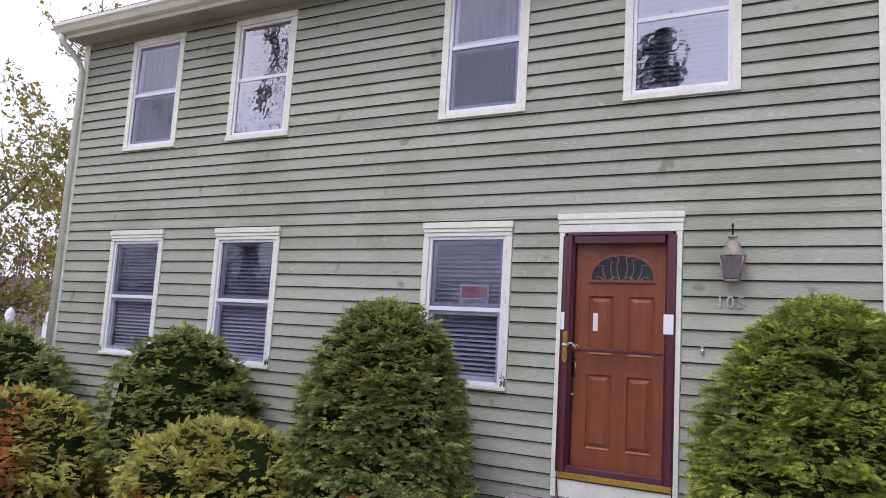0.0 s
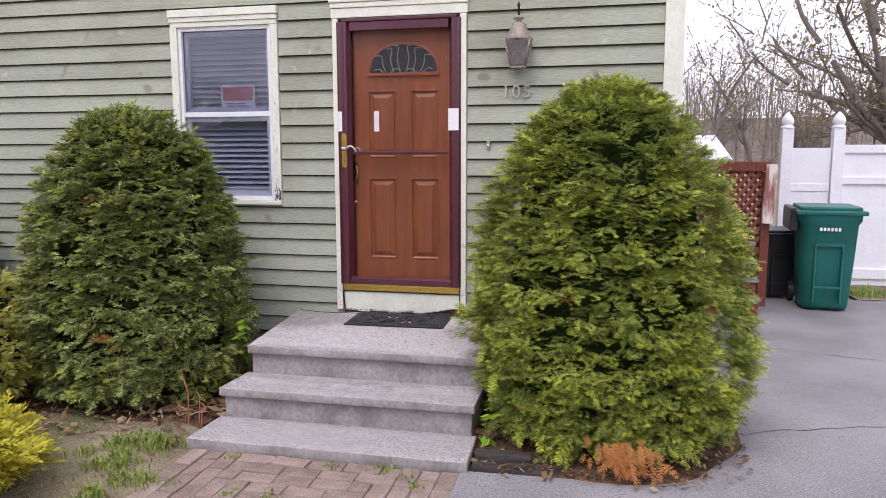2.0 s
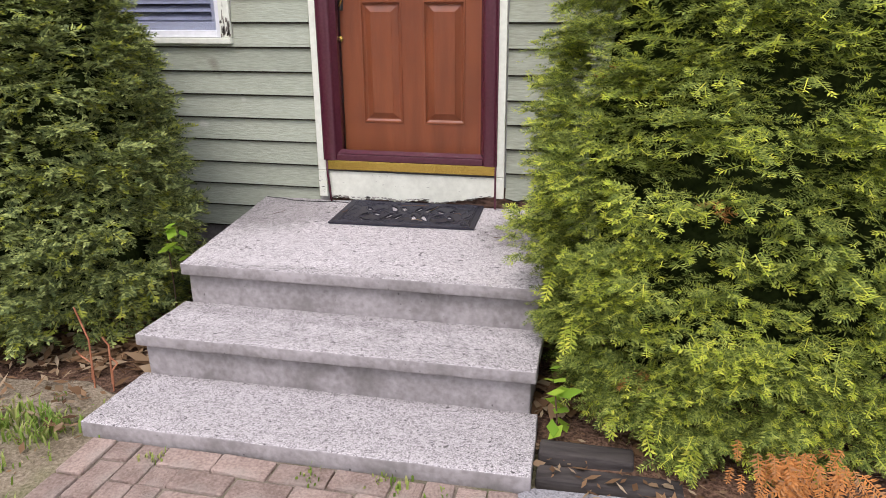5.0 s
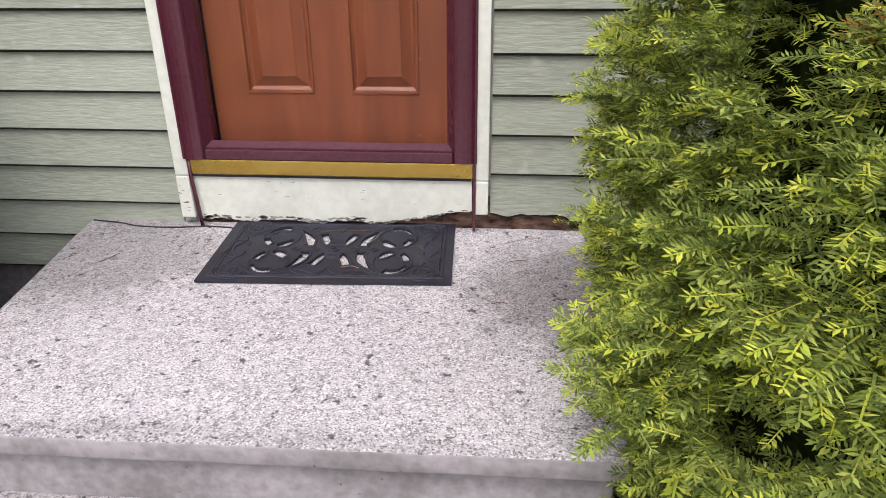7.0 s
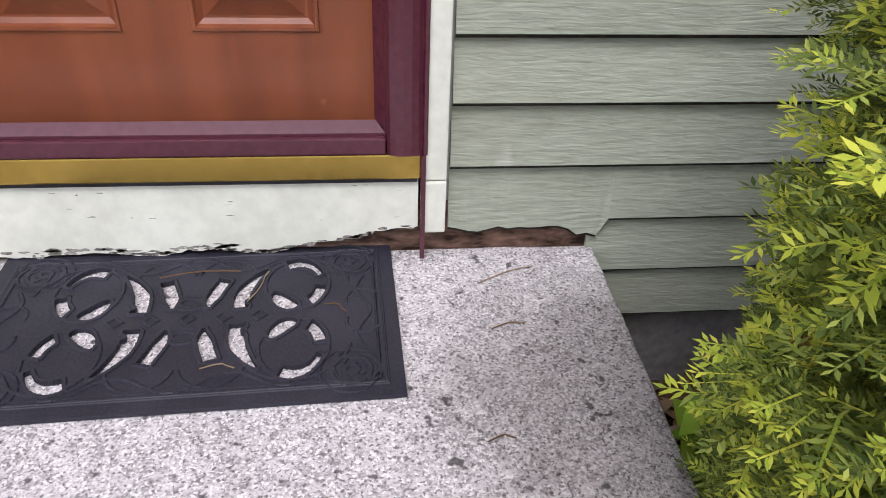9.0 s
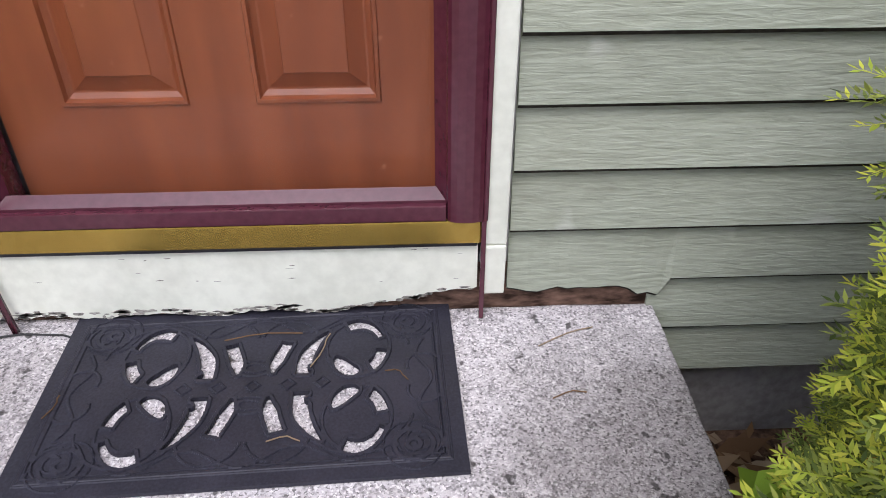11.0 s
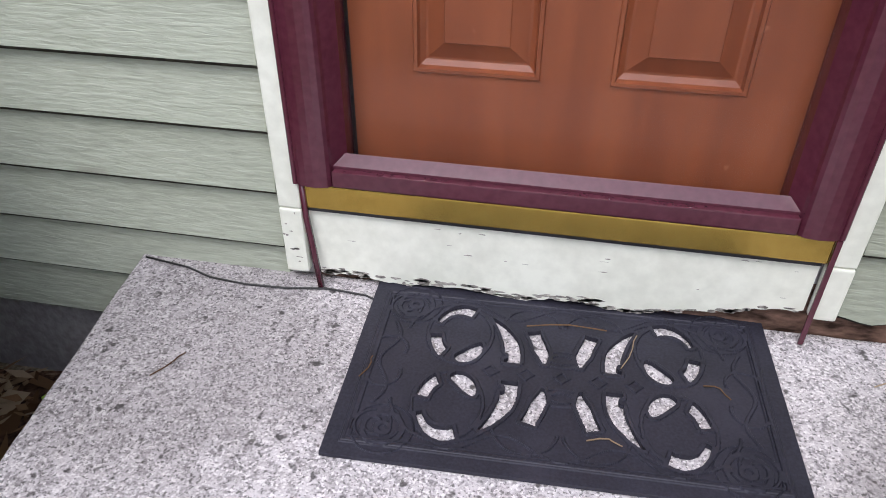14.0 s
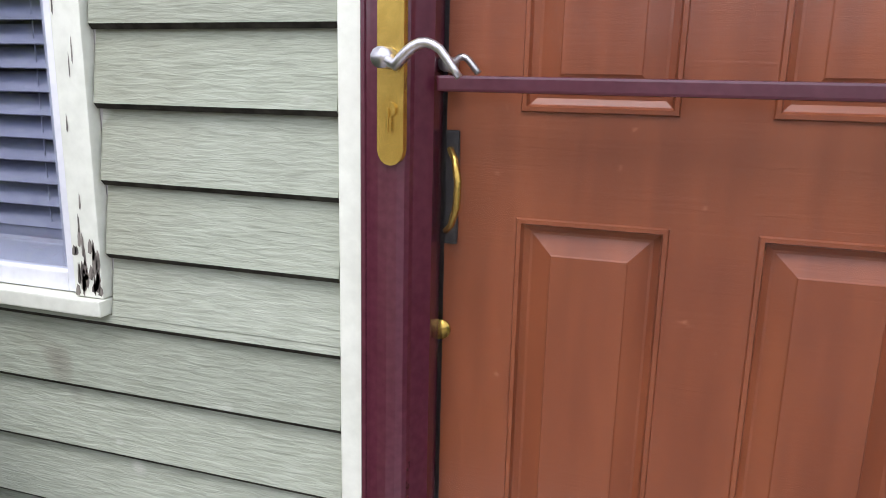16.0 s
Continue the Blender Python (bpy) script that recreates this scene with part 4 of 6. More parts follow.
nx, ny, W2, H2 = 460, 268, 0.36, 0.21
gx, gy = np.meshgrid(np.linspace(-W2, W2, nx + 1), np.linspace(-H2, H2, ny + 1))
cx_, cy_ = np.meshgrid((np.arange(nx) + 0.5) / nx * 2 * W2 - W2, (np.arange(ny) + 0.5) / ny * 2 * H2 - H2)
openc = cut_out(cx_, cy_)
rim = np.maximum(np.abs(gx) - (W2 - 0.032), np.abs(gy) - (H2 - 0.032))
hz = 0.0065 + 0.003 * (np.abs(rim) < 0.004) + 0.0012 * (rim > 0)
ring = np.hypot(np.abs(gx) - 0.275, np.abs(gy) - 0.15)
hz = hz + 0.003 * (np.abs(np.sin(ring * 150)) > 0.8) * (ring < 0.05) + 0.003 * (np.abs(np.hypot(np.abs(gx) - 0.183, (np.abs(gy) - 0.084) * 0.8) - 0.058) < 0.003)
wave = np.abs(gy) - 0.155 - 0.02 * np.cos(gx * 36)
hz = hz + 0.003 * (np.abs(wave) < 0.003) * (np.abs(gx) < 0.2) + 0.003 * (np.abs(np.abs(gx) - 0.30 - 0.012 * np.cos(gy * 50)) < 0.003) * (np.abs(gy) < 0.1)
# raised outlines: round the cut-outs, ovals and diamonds on the middle line, corner scrolls, swags
au, av = np.abs(gx), np.abs(gy)
near = np.zeros(gx.shape, bool)
for k in range(8):
    near |= cut_out(gx + 0.0065 * math.cos(k * 0.7854), gy + 0.0065 * math.sin(k * 0.7854))
line = near
oval = np.hypot(gx / 0.038, (av - 0.044) / 0.019)
line = line | (np.abs(oval - 1) < 0.13) | (np.abs(oval - 0.55) < 0.12)
for k in (-2, -1, 0, 1, 2):
    line = line | (np.abs(np.abs(gx - 0.060 * k) + av - 0.013) < 0.0026)
ru, rv = au - 0.288, av - 0.142
spin = (np.arctan2(rv, ru) / (2 * np.pi)) % 1.0
turns = np.hypot(ru, rv) / 0.016 - spin
line = line | ((np.abs(turns - np.round(turns)) < 0.13) & (np.hypot(ru, rv) < 0.042))
line = line | ((np.abs(np.hypot(au - 0.185, av - 0.070) - 0.092) < 0.0024) & (av > 0.085)) | ((np.abs(np.hypot(au - 0.055, av - 0.115) - 0.052) < 0.0024) & (av > 0.125))
line = line | ((np.abs(np.hypot(au - 0.30, av - 0.03) - 0.030) < 0.0024) & (av > 0.02)) | (np.abs(np.abs(rim) - 0.006) < 0.0016)
hz = np.where(line, np.maximum(hz, 0.0095), hz)
idx = np.arange((nx + 1) * (ny + 1)).reshape(ny + 1, nx + 1)
n0 = idx.size
vt = np.concatenate([np.stack([gx.ravel(), gy.ravel(), hz.ravel()], 1), np.stack([gx.ravel(), gy.ravel(), np.zeros(n0)], 1)])
fl = [np.stack([idx[:-1, :-1][~openc], idx[:-1, 1:][~openc], idx[1:, 1:][~openc], idx[1:, :-1][~openc]], 1)]
solid = np.pad(~openc, 1)
for sy, sx, (p0, p1) in ((0, -1, ((0, 0), (1, 0))), (0, 1, ((0, 1), (1, 1))), (-1, 0, ((0, 0), (0, 1))), (1, 0, ((1, 0), (1, 1)))):
    edge = solid[1:-1, 1:-1] & ~solid[1 + sy:1 + sy + ny, 1 + sx:1 + sx + nx]
    j, i = np.nonzero(edge)
    a, b = idx[j + p0[0], i + p0[1]], idx[j + p1[0], i + p1[1]]
    fl.append(np.stack([a, b, b + n0, a + n0], 1))
mesh_from("mat_body", vt, np.concatenate(fl), [M["rubber"]], None, door_mat)

# ---- ground ----
def sheet(name, x0, x1, y0, y1, z, material, step, amp, label, category, edge=0.0, holes=None):
    """A gently uneven ground sheet."""
    xs, ys = np.arange(x0, x1 + step / 2, step), np.arange(y0, y1 + step / 2, step)
    vs = []
    for y in ys:
        for x in xs:
            q = Vector((x, y, 0))
            wob = edge * noise.noise(q * 2.0) if (x in (xs[0], xs[-1]) or y in (ys[0], ys[-1])) else 0
            vs.append((x + wob, y + wob, z + amp * noise.noise(q * 1.3) + amp * 0.4 * noise.noise(q * 6)))
    k = len(xs)
    fs = [(j * k + i, j * k + i + 1, (j + 1) * k + i + 1, (j + 1) * k + i) for j in range(len(ys) - 1) for i in range(k - 1)]
    return tagged(mesh_from(name, vs, fs, [material], None, None, "", True), label, category, "", "structure")


bm = bmesh.new()
ring_r = [0, 12, 30, 80, 250, 900]
rings = []
for r in ring_r[1:]:
    rings.append([bm.verts.new((r * math.cos(a), r * math.sin(a), -0.03)) for a in (2 * math.pi * k / 48 for k in range(48))])
bm.faces.new(rings[0])
for a, b in zip(rings, rings[1:]):
    for k in range(48):
        bm.faces.new((a[k], a[(k + 1) % 48], b[(k + 1) % 48], b[k]))
tagged(part("ground", bm, M["soil"], None, "", True), "patchy lawn and bare soil ground", "ground", "", "structure")
lawn = sheet("lawn", -9.0, -0.70, -6.5, -1.30, -0.008, M["soil"], 0.08, 0.012, "patchy thin lawn with bare soil", "lawn")
bed = sheet("planting_bed", -8.0, -0.60, -1.42, 0.02, -0.004, M["mulch"], 0.06, 0.02, "dark bark mulch bed under the shrubs", "planting bed", 0.12)
bm = bmesh.new()
hub = bm.verts.new((1.45, -0.85, 0.05))
rim_v = []
for i in range(40):
    a = 2 * math.pi * i / 40
    r = 0.86 * (1 + 0.10 * noise.noise((math.cos(a) * 2, math.sin(a) * 2, 3)))
    rim_v.append((bm.verts.new((max(0.70, 1.45 + 0.6 * r * math.cos(a)), min(0.02, -0.85 + 0.6 * r * math.sin(a)), 0.03)), bm.verts.new((max(0.70, 1.45 + r * math.cos(a)), min(0.03, -0.85 + r * math.sin(a)), -0.004))))
for i in range(40):
    (a0, a1), (b0, b1) = rim_v[i], rim_v[(i + 1) % 40]
    bm.faces.new((hub, a0, b0))
    bm.faces.new((a0, a1, b1, b0))
tagged(part("planting_bed", bm, M["mulch"], None, "", True), "dark mulch bed under the yew", "planting bed", "", "structure")
box("bed_fill", 0.70, 2.13, -0.55, 0.018, -0.06, -0.003, M["mulch"])
tagged(bpy.data.objects["bed_fill"], "dark mulch along the house wall", "planting bed", "", "structure")
bm = bmesh.new()
pts = [(0.76, -9.0), (9.0, -9.0), (9.0, 3.55), (2.05, 3.6), (2.1, 0.0), (2.15, -1.2), (1.75, -1.66), (0.84, -1.70), (0.79, -1.74)]
lo = [bm.verts.new((x, y, -0.06)) for x, y in pts]
hi = [bm.verts.new((x, y, -0.002)) for x, y in pts]
bm.faces.new(hi)
for i in range(len(pts)):
    j = (i + 1) % len(pts)
    bm.faces.new((lo[i], lo[j], hi[j], hi[i]))
drive = tagged(part("driveway", bm, M["asphalt"]), "worn grey asphalt driveway with fine cracks", "driveway", "", "structure")
# cracks: shallow dark seams
bm = bmesh.new()
for sx, sy, ang, ln in ((2.3, -0.9, 20, 1.5), (2.6, 1.2, -8, 2.2), (2.4, -2.4, 35, 0.9), (3.1, 0.1, 95, 1.1)):
    p = Vector((sx, sy, 0.0015))
    pts = []
    for i in range(26):
        a = radians(ang + 45 * noise.noise((sx + i * 0.37, sy, 0)))
        p = p + Vector((math.cos(a), math.sin(a), 0)) * ln / 26
        pts.append(p.copy())
    for a, b in zip(pts, pts[1:]):
        w = 0.003 + 0.002 * noise.noise(a * 9)
        bm.faces.new([bm.verts.new(q) for q in (a + Vector((0, w, 0)), a - Vector((0, w, 0)), b - Vector((0, w, 0)), b + Vector((0, w, 0)))])
ob = part("crack", bm, M["mulch"], drive, "fine cracks in the asphalt")
ob["kind"] = "stuff"

# brick path: rows along the steps in a mitred triangle, columns beside and beyond
path = thing("brick_path", "weathered brick path with weedy joints", "path", kind="structure")
box("bedding", -0.74, 0.775, -6.5, -1.70, -0.08, -0.012, M["joint"], path)
bm = bmesh.new()
bm_box(bm, -0.0985, 0.0985, -0.0475, 0.0475, -0.03, 0.0, 0.009)
brick_ob = part("brick", bm, M["brick"], path)
brick_me = brick_ob.data
bpy.data.objects.remove(brick_ob)
spots = []
Y0, X0, U = -1.735, -0.72, 0.1015
cols = 15
starts = {}
for c in range(cols):
    d = min(c, cols - 1 - c)
    k0 = max(0, (d - 2) * 2)
    starts[c] = Y0 - k0 * U
for k in range(10):
    c0, c1 = 3 + k // 2, cols - 4 - k // 2
    if c1 < c0:
        break
    x = X0 + c0 * U - (U if k % 2 else 0) * 0
    left, right = X0 + c0 * U, X0 + (c1 + 1) * U
    while x < right - 0.02:
        w = min(2 * U if not (x == left and k % 2) else U, right - x)
        spots.append((x + w / 2, Y0 - (k + 0.5) * U, 0, w / (2 * U)))
        x += w
for c in range(cols):
    y = starts[c]
    first = c % 2 == 1
    while y > -6.3:
        h = U if first else 2 * U
        first = False
        spots.append((X0 + (c + 0.5) * U, y - h / 2, 90, h / (2 * U)))
        y -= h
rng = random.Random(5)
near = [s for s in spots if s[1] > -3.9]
for x, y, rz, sc in near:
    b = new("brick", brick_me)
    b.parent = path
    b.matrix_basis = pose(x + rng.uniform(-0.002, 0.002), y + rng.uniform(-0.002, 0.002), rng.uniform(-0.007, 0.003), rng.uniform(-1.6, 1.6), rng.uniform(-1.6, 1.6), rz + rng.uniform(-1.8, 1.8)) @ Matrix.Diagonal((sc, 1, 1, 1))
bm = bmesh.new()
for x, y, rz, sc in spots:
    if y <= -3.9:
        bm_box(bm, -0.0985 * sc, 0.0985 * sc, -0.0485, 0.0485, -0.03, 0.0, 0, pose(x, y, rng.uniform(-0.004, 0.003), 0, 0, rz))
ob = part("far_bricks", bm, M["brick"], path)
ob["kind"] = "stuff"

# landscape timbers that edge the yew bed
for i, (y, z, x1) in enumerate(((-1.62, -0.045, 1.30), (-1.52, -0.015, 1.15))):
    ob = box("landscape_timber", 0.84, x1, y - 0.045, y + 0.04, -0.04, z + 0.055, M["timber"], None, "", 0.012)
    tagged(ob, "dark weathered landscape timber edging the bed", "timber", "bed edging")


# ---- foliage ----
def spray(pairs, length, needle, width, angle=52, lift=0.25, drop=0.0, seed=1):
    """Template of one twig: flat needles in two rows along +x, as rhombs."""
    vs, fs = [], []
    jit = random.Random(seed)

    def needle_at(p, d, ln):
        d = d.normalized()
        s = Vector((-d.y, d.x, 0)).normalized() * width / 2
        b = len(vs)
        vs.extend([p, p + d * ln * 0.45 + s, p + d * ln, p + d * ln * 0.45 - s])
        fs.append((b, b + 1, b + 2, b + 3))

    for i in range(pairs):
        u = (i + 0.5) / pairs
        p = Vector((u * length, 0, -drop * u * u))
        for s in (-1, 1):
            a = radians(angle * (1 - 0.35 * u) + jit.gauss(0, 8)) * s
            needle_at(p + Vector((jit.uniform(-0.03, 0.03), 0, 0)), Vector((math.cos(a), math.sin(a), lift + jit.gauss(0, 0.20))), needle * (1.0 - 0.35 * u) * (0.75 + 0.5 * min(1, u * 4)) * jit.uniform(0.75, 1.15))
    needle_at(Vector((length, 0, -drop)), Vector((1, 0, 0.1)), needle * 0.7)
    b = len(vs)
    h = width * 0.35
    vs.extend([Vector((0, -h, 0)), Vector((length, -h * 0.5, -drop)), Vector((length, h * 0.5, -drop)), Vector((0, h, 0))])
    fs.append((b, b + 1, b + 2, b + 3))
    return np.array(vs, np.float32), np.array(fs, np.int32)


def scatter(name, template, pos, fwd, up, size, slot, materials, parent, label="", tips=False):
    """Many sprays in one mesh: each has a place, a direction, an upward side, a size and a material slot."""
    tv, tf = template
    fwd = fwd / np.linalg.norm(fwd, axis=1, keepdims=True)
    side = np.cross(up, fwd)
    side /= np.linalg.norm(side, axis=1, keepdims=True) + 1e-9
    upn = np.cross(fwd, side)
    rot = np.stack([fwd, side, upn], 2)
    v = np.einsum("nij,vj->nvi", rot, tv) * size[:, None, None] + pos[:, None, :]
    f = tf[None] + (np.arange(len(pos)) * len(tv))[:, None, None]
    index = np.repeat(slot, len(tf)).reshape(len(pos), len(tf))
    if tips:  # new growth sits on the outer part of a twig only
        index[:, : int(len(tf) * 0.62)] = np.where(index[:, : int(len(tf) * 0.62)] == 1, 0, index[:, : int(len(tf) * 0.62)])
    index = index.ravel()
    ob = mesh_from(name, v.reshape(-1, 3), f.reshape(-1, tf.shape[1]), materials, index, parent, label)
    ob["kind"] = "stuff"
    return ob


def bush(name, centre, radius, height, profile, tufts, per, template, size, mats, new_share, seed, label, category, lump=0.10, dry=(), squash=(1, 1), lean=0.25, base_clear=0.07, core=0.80, cut=(0, 0)):
    """A clipped shrub: near-black shell for its inner shade, stems, and tufts of sprays over an uneven surface."""
    rg = np.random.default_rng(seed)
    th = thing(name, label, category, "foundation shrubs", at=(centre[0], centre[1], 0))
    zs_, rs_ = np.array([p[0] for p in profile]), np.array([p[1] for p in profile])

    def rad(z, a):
        base = np.interp(z / height, zs_, rs_) * radius
        q = np.array([noise.noise((math.cos(t) * 1.7 + seed, math.sin(t) * 1.7, zz * 1.9)) + 0.65 * noise.noise((math.cos(t) * 5 + seed, math.sin(t) * 5, zz * 7.0)) for t, zz in zip(a, z)])
        return base * (1 + lump * 1.15 * q)

    # heart: a closed shell, coloured near-black as the shade behind the foliage
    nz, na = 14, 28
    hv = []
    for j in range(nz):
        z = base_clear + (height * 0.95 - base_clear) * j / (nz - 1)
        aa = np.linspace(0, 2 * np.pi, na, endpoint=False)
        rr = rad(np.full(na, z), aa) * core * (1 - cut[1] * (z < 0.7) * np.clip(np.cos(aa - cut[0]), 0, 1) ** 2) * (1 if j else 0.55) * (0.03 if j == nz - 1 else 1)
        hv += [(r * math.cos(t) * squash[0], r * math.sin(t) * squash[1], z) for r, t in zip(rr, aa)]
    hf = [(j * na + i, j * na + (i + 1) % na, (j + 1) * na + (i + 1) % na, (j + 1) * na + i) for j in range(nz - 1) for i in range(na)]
    mesh_from("inner_twig_mass", hv, hf, [M["core"]], None, th, "near-black inner shell standing for the shade between twigs", True)
    for k in range(7):
        a = k * 0.9 + seed
        r = radius * 0.4
        tube("stem", [(0.06 * math.cos(a), 0.06 * math.sin(a), -0.03), (r * 0.5 * math.cos(a), r * 0.5 * math.sin(a), base_clear * 1.5), (r * math.cos(a), r * math.sin(a), base_clear + height * 0.35)], [0.025, 0.02, 0.012], M["stem"], th, "", 6)
    # clumps, spread over the surface by area: each is a shelf of growth wider than it is tall, with shade beneath it
    grid = np.linspace(base_clear * 0.7, height * 0.995, 400)
    rr = np.interp(grid / height, zs_, rs_) * radius
    w = rr * np.sqrt(1 + np.gradient(rr, grid) ** 2) + 1e-3
    clumps = max(40, tufts // 5)
    kz = np.interp((np.arange(clumps) + rg.random(clumps)) / clumps, np.cumsum(w) / w.sum(), grid)
    ka = (np.arange(clumps) * 2.39996 + rg.normal(0, 0.25, clumps)) % (2 * np.pi)
    kout = rg.normal(0, 0.030, clumps) - 0.035 * (rg.random(clumps) < 0.10)
    knew = rg.random(clumps)
    cid = rg.integers(0, clumps, tufts)
    along, rise = rg.normal(0, 1, tufts), rg.normal(0, 1, tufts)
    tz = np.clip(kz[cid] + rise * size * 0.34, base_clear * 0.6, height * 0.998)
    local = np.maximum(np.interp(tz / height, zs_, rs_) * radius, 0.08)
    ta = ka[cid] + along * size * 1.25 / local
    bulge = 0.042 * np.exp(-(along ** 2) * 0.4 - np.clip(rise, -9, 0) ** 2 * 0.5) - 0.012 * np.clip(rise, 0, 2)
    tr = rad(tz, ta) + kout[cid] + bulge - 0.03 * rg.random(tufts) - 0.005
    tr = tr * (1 - cut[1] * np.interp(tz, [0.5, 1.0], [1, 0.1]) * np.clip(np.cos(ta - cut[0]), 0, 1) ** 2)
    slope = np.interp(tz, grid, np.gradient(rr, grid))
    nrm = np.stack([np.cos(ta) * squash[0], np.sin(ta) * squash[1], -slope], 1)
    nrm /= np.linalg.norm(nrm, axis=1, keepdims=True)
    ctr = np.stack([tr * np.cos(ta) * squash[0], tr * np.sin(ta) * squash[1], tz], 1)
    m = tufts * per
    tid = np.repeat(np.arange(tufts), per)
    out = nrm[tid]
    big = (0.75 + 0.5 * rg.random(tufts))[tid]
    # each tuft is a flat fan: its own axis, sideways direction and upper side
    axis = nrm * np.array([1, 1, 0.4]) + np.array([0, 0, lean - 0.30]) + rg.normal(0, 0.22, (tufts, 3))
    axis /= np.linalg.norm(axis, axis=1, keepdims=True)
    face = np.array([0, 0, 1.0]) + 0.45 * nrm + rg.normal(0, 0.14, (tufts, 3))
    side = np.cross(face, axis)
    side /= np.linalg.norm(side, axis=1, keepdims=True)
    turn = rg.normal(0, 1.0, m)
    heading = axis[tid] * np.cos(turn)[:, None] + side[tid] * np.sin(turn)[:, None] + rg.normal(0, 0.28, (m, 3)) * np.array([1, 1, 0.5])
    heading /= np.linalg.norm(heading, axis=1, keepdims=True)
    sz = size * (0.6 + 0.45 * rg.random(m)) * big
    reach = rg.random(m) ** 0.8
    pos = ctr[tid] - out * (size * 1.0) + heading * (size * 0.85 * big * reach)[:, None] + rg.normal(0, size * 0.08, (m, 3))
    up = face[tid] + rg.normal(0, 0.18, (m, 3))
    share = new_share * (1 + 1.1 * np.array([noise.noise(Vector(c) * 2.2 + Vector((seed, 0, 0))) for c in ctr])) * (0.45 + 1.1 * knew[cid])
    slot = (rg.random(m) < share[tid] * (0.35 + 1.1 * reach)).astype(int)
    # darker filling twigs deeper in
    deep = rg.random(m) < 0.13
    pos[deep] -= out[deep] * size * 0.9
    slot[deep] = 0
    for dx, dy, dz, dr in dry:
        far = np.linalg.norm(pos - np.array([dx, dy, dz]), axis=1)
        slot[(far < dr * (0.6 + 0.6 * rg.random(m)))] = 2
    slot[(rg.random(tufts) < 0.0012)[tid]] = 2
    keep = pos[:, 2] > 0.03
    kind = rg.integers(0, len(template), m)
    for i, tp in enumerate(template):
        q = keep & (kind == i)
        scatter("foliage", tp, pos[q], heading[q], up[q], sz[q], slot[q], mats, th, "", True)
    return th


YEW = [M["yew_old"], M["yew_new"], M["yew_dry"]]
DARK_YEW = [M["yew_dark"], M["yew_mid"], M["yew_dry"]]
BELL = [(0.0, 0.84), (0.06, 0.93), (0.18, 0.99), (0.3, 1.0), (0.45, 0.95), (0.6, 0.875), (0.73, 0.77), (0.84, 0.62), (0.92, 0.45), (0.97, 0.27), (1.0, 0.05)]
DOME = [(0.0, 0.62), (0.1, 0.8), (0.25, 0.96), (0.4, 1.0), (0.55, 0.96), (0.7, 0.85), (0.83, 0.66), (0.93, 0.42), (1.0, 0.08)]
fine = [spray(8, 1.0, 0.36, 0.088, 70, 0.10, 0.10, seed=i) for i in range(3)]
mid_t = [spray(6, 1.0, 0.42, 0.15, 62, 0.12, 0.08, seed=i) for i in range(3)]
coarse = [spray(5, 1.0, 0.50, 0.17, seed=i) for i in range(2)]
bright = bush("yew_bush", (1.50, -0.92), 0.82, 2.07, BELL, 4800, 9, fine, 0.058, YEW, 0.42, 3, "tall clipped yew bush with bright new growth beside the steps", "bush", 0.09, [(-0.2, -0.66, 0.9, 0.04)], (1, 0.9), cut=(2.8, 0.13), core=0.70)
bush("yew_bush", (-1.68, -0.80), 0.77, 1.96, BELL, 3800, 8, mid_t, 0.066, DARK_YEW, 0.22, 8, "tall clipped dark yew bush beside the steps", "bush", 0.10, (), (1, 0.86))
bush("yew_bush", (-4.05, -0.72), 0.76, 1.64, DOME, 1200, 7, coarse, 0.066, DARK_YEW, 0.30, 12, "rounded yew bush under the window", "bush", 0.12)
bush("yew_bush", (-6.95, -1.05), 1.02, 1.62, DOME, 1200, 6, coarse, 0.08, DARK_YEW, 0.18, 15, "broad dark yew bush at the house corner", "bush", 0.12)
# dead orange branch and drooping new tips at the foot of the bright yew
rg = np.random.default_rng(77)
foot = thing("dead_yew_branch", "dry orange dead yew branch at the foot of the bush", "branch", at=(1.62, -1.66, 0))
n = 80
hd = np.stack([rg.normal(0, 0.45, n), rg.normal(-0.45, 0.3, n), rg.normal(-0.7, 0.35, n)], 1)
ps = np.stack([rg.normal(0, 0.08, n), 0.03 - np.abs(rg.normal(0, 0.04, n)), 0.07 + rg.random(n) * 0.16], 1)
scatter("foliage", fine[0], ps, hd, np.tile([0.0, -0.5, 1.0], (n, 1)) + rg.normal(0, 0.2, (n, 3)), rg.uniform(0.045, 0.075, n), np.zeros(n, int), [M["yew_dry"]], foot)
tube("branch_stem", [(-0.05, 0.35, 0.2), (0.0, 0.1, 0.16), (0.03, -0.03, 0.06), (0.05, -0.06, 0.0)], [0.008, 0.007, 0.005, 0.003], M["stem"], foot, "", 6)
tips_at = np.array([(-0.44, -0.52, 0.15), (-0.42, -0.53, 0.14), (-0.18, -0.65, 0.15), (-0.17, -0.66, 0.13), (-0.33, -0.60, 0.17), (-0.60, -0.42, 0.40), (-0.58, -0.43, 0.43), (-0.66, -0.32, 0.56), (0.45, -0.54, 0.17)])
n = len(tips_at)
scatter("foliage", fine[1], tips_at, np.tile([-0.15, -0.35, -0.9], (n, 1)) + rg.normal(0, 0.15, (n, 3)), np.tile([0, -1.0, 0.3], (n, 1)) + rg.normal(0, 0.2, (n, 3)), rg.uniform(0.07, 0.10, n), np.zeros(n, int), [M["yew_new"]], bright, "bright yellow drooping tips")
HEDGE = [M["hedge"], M["gold"], M["yew_dry"]]
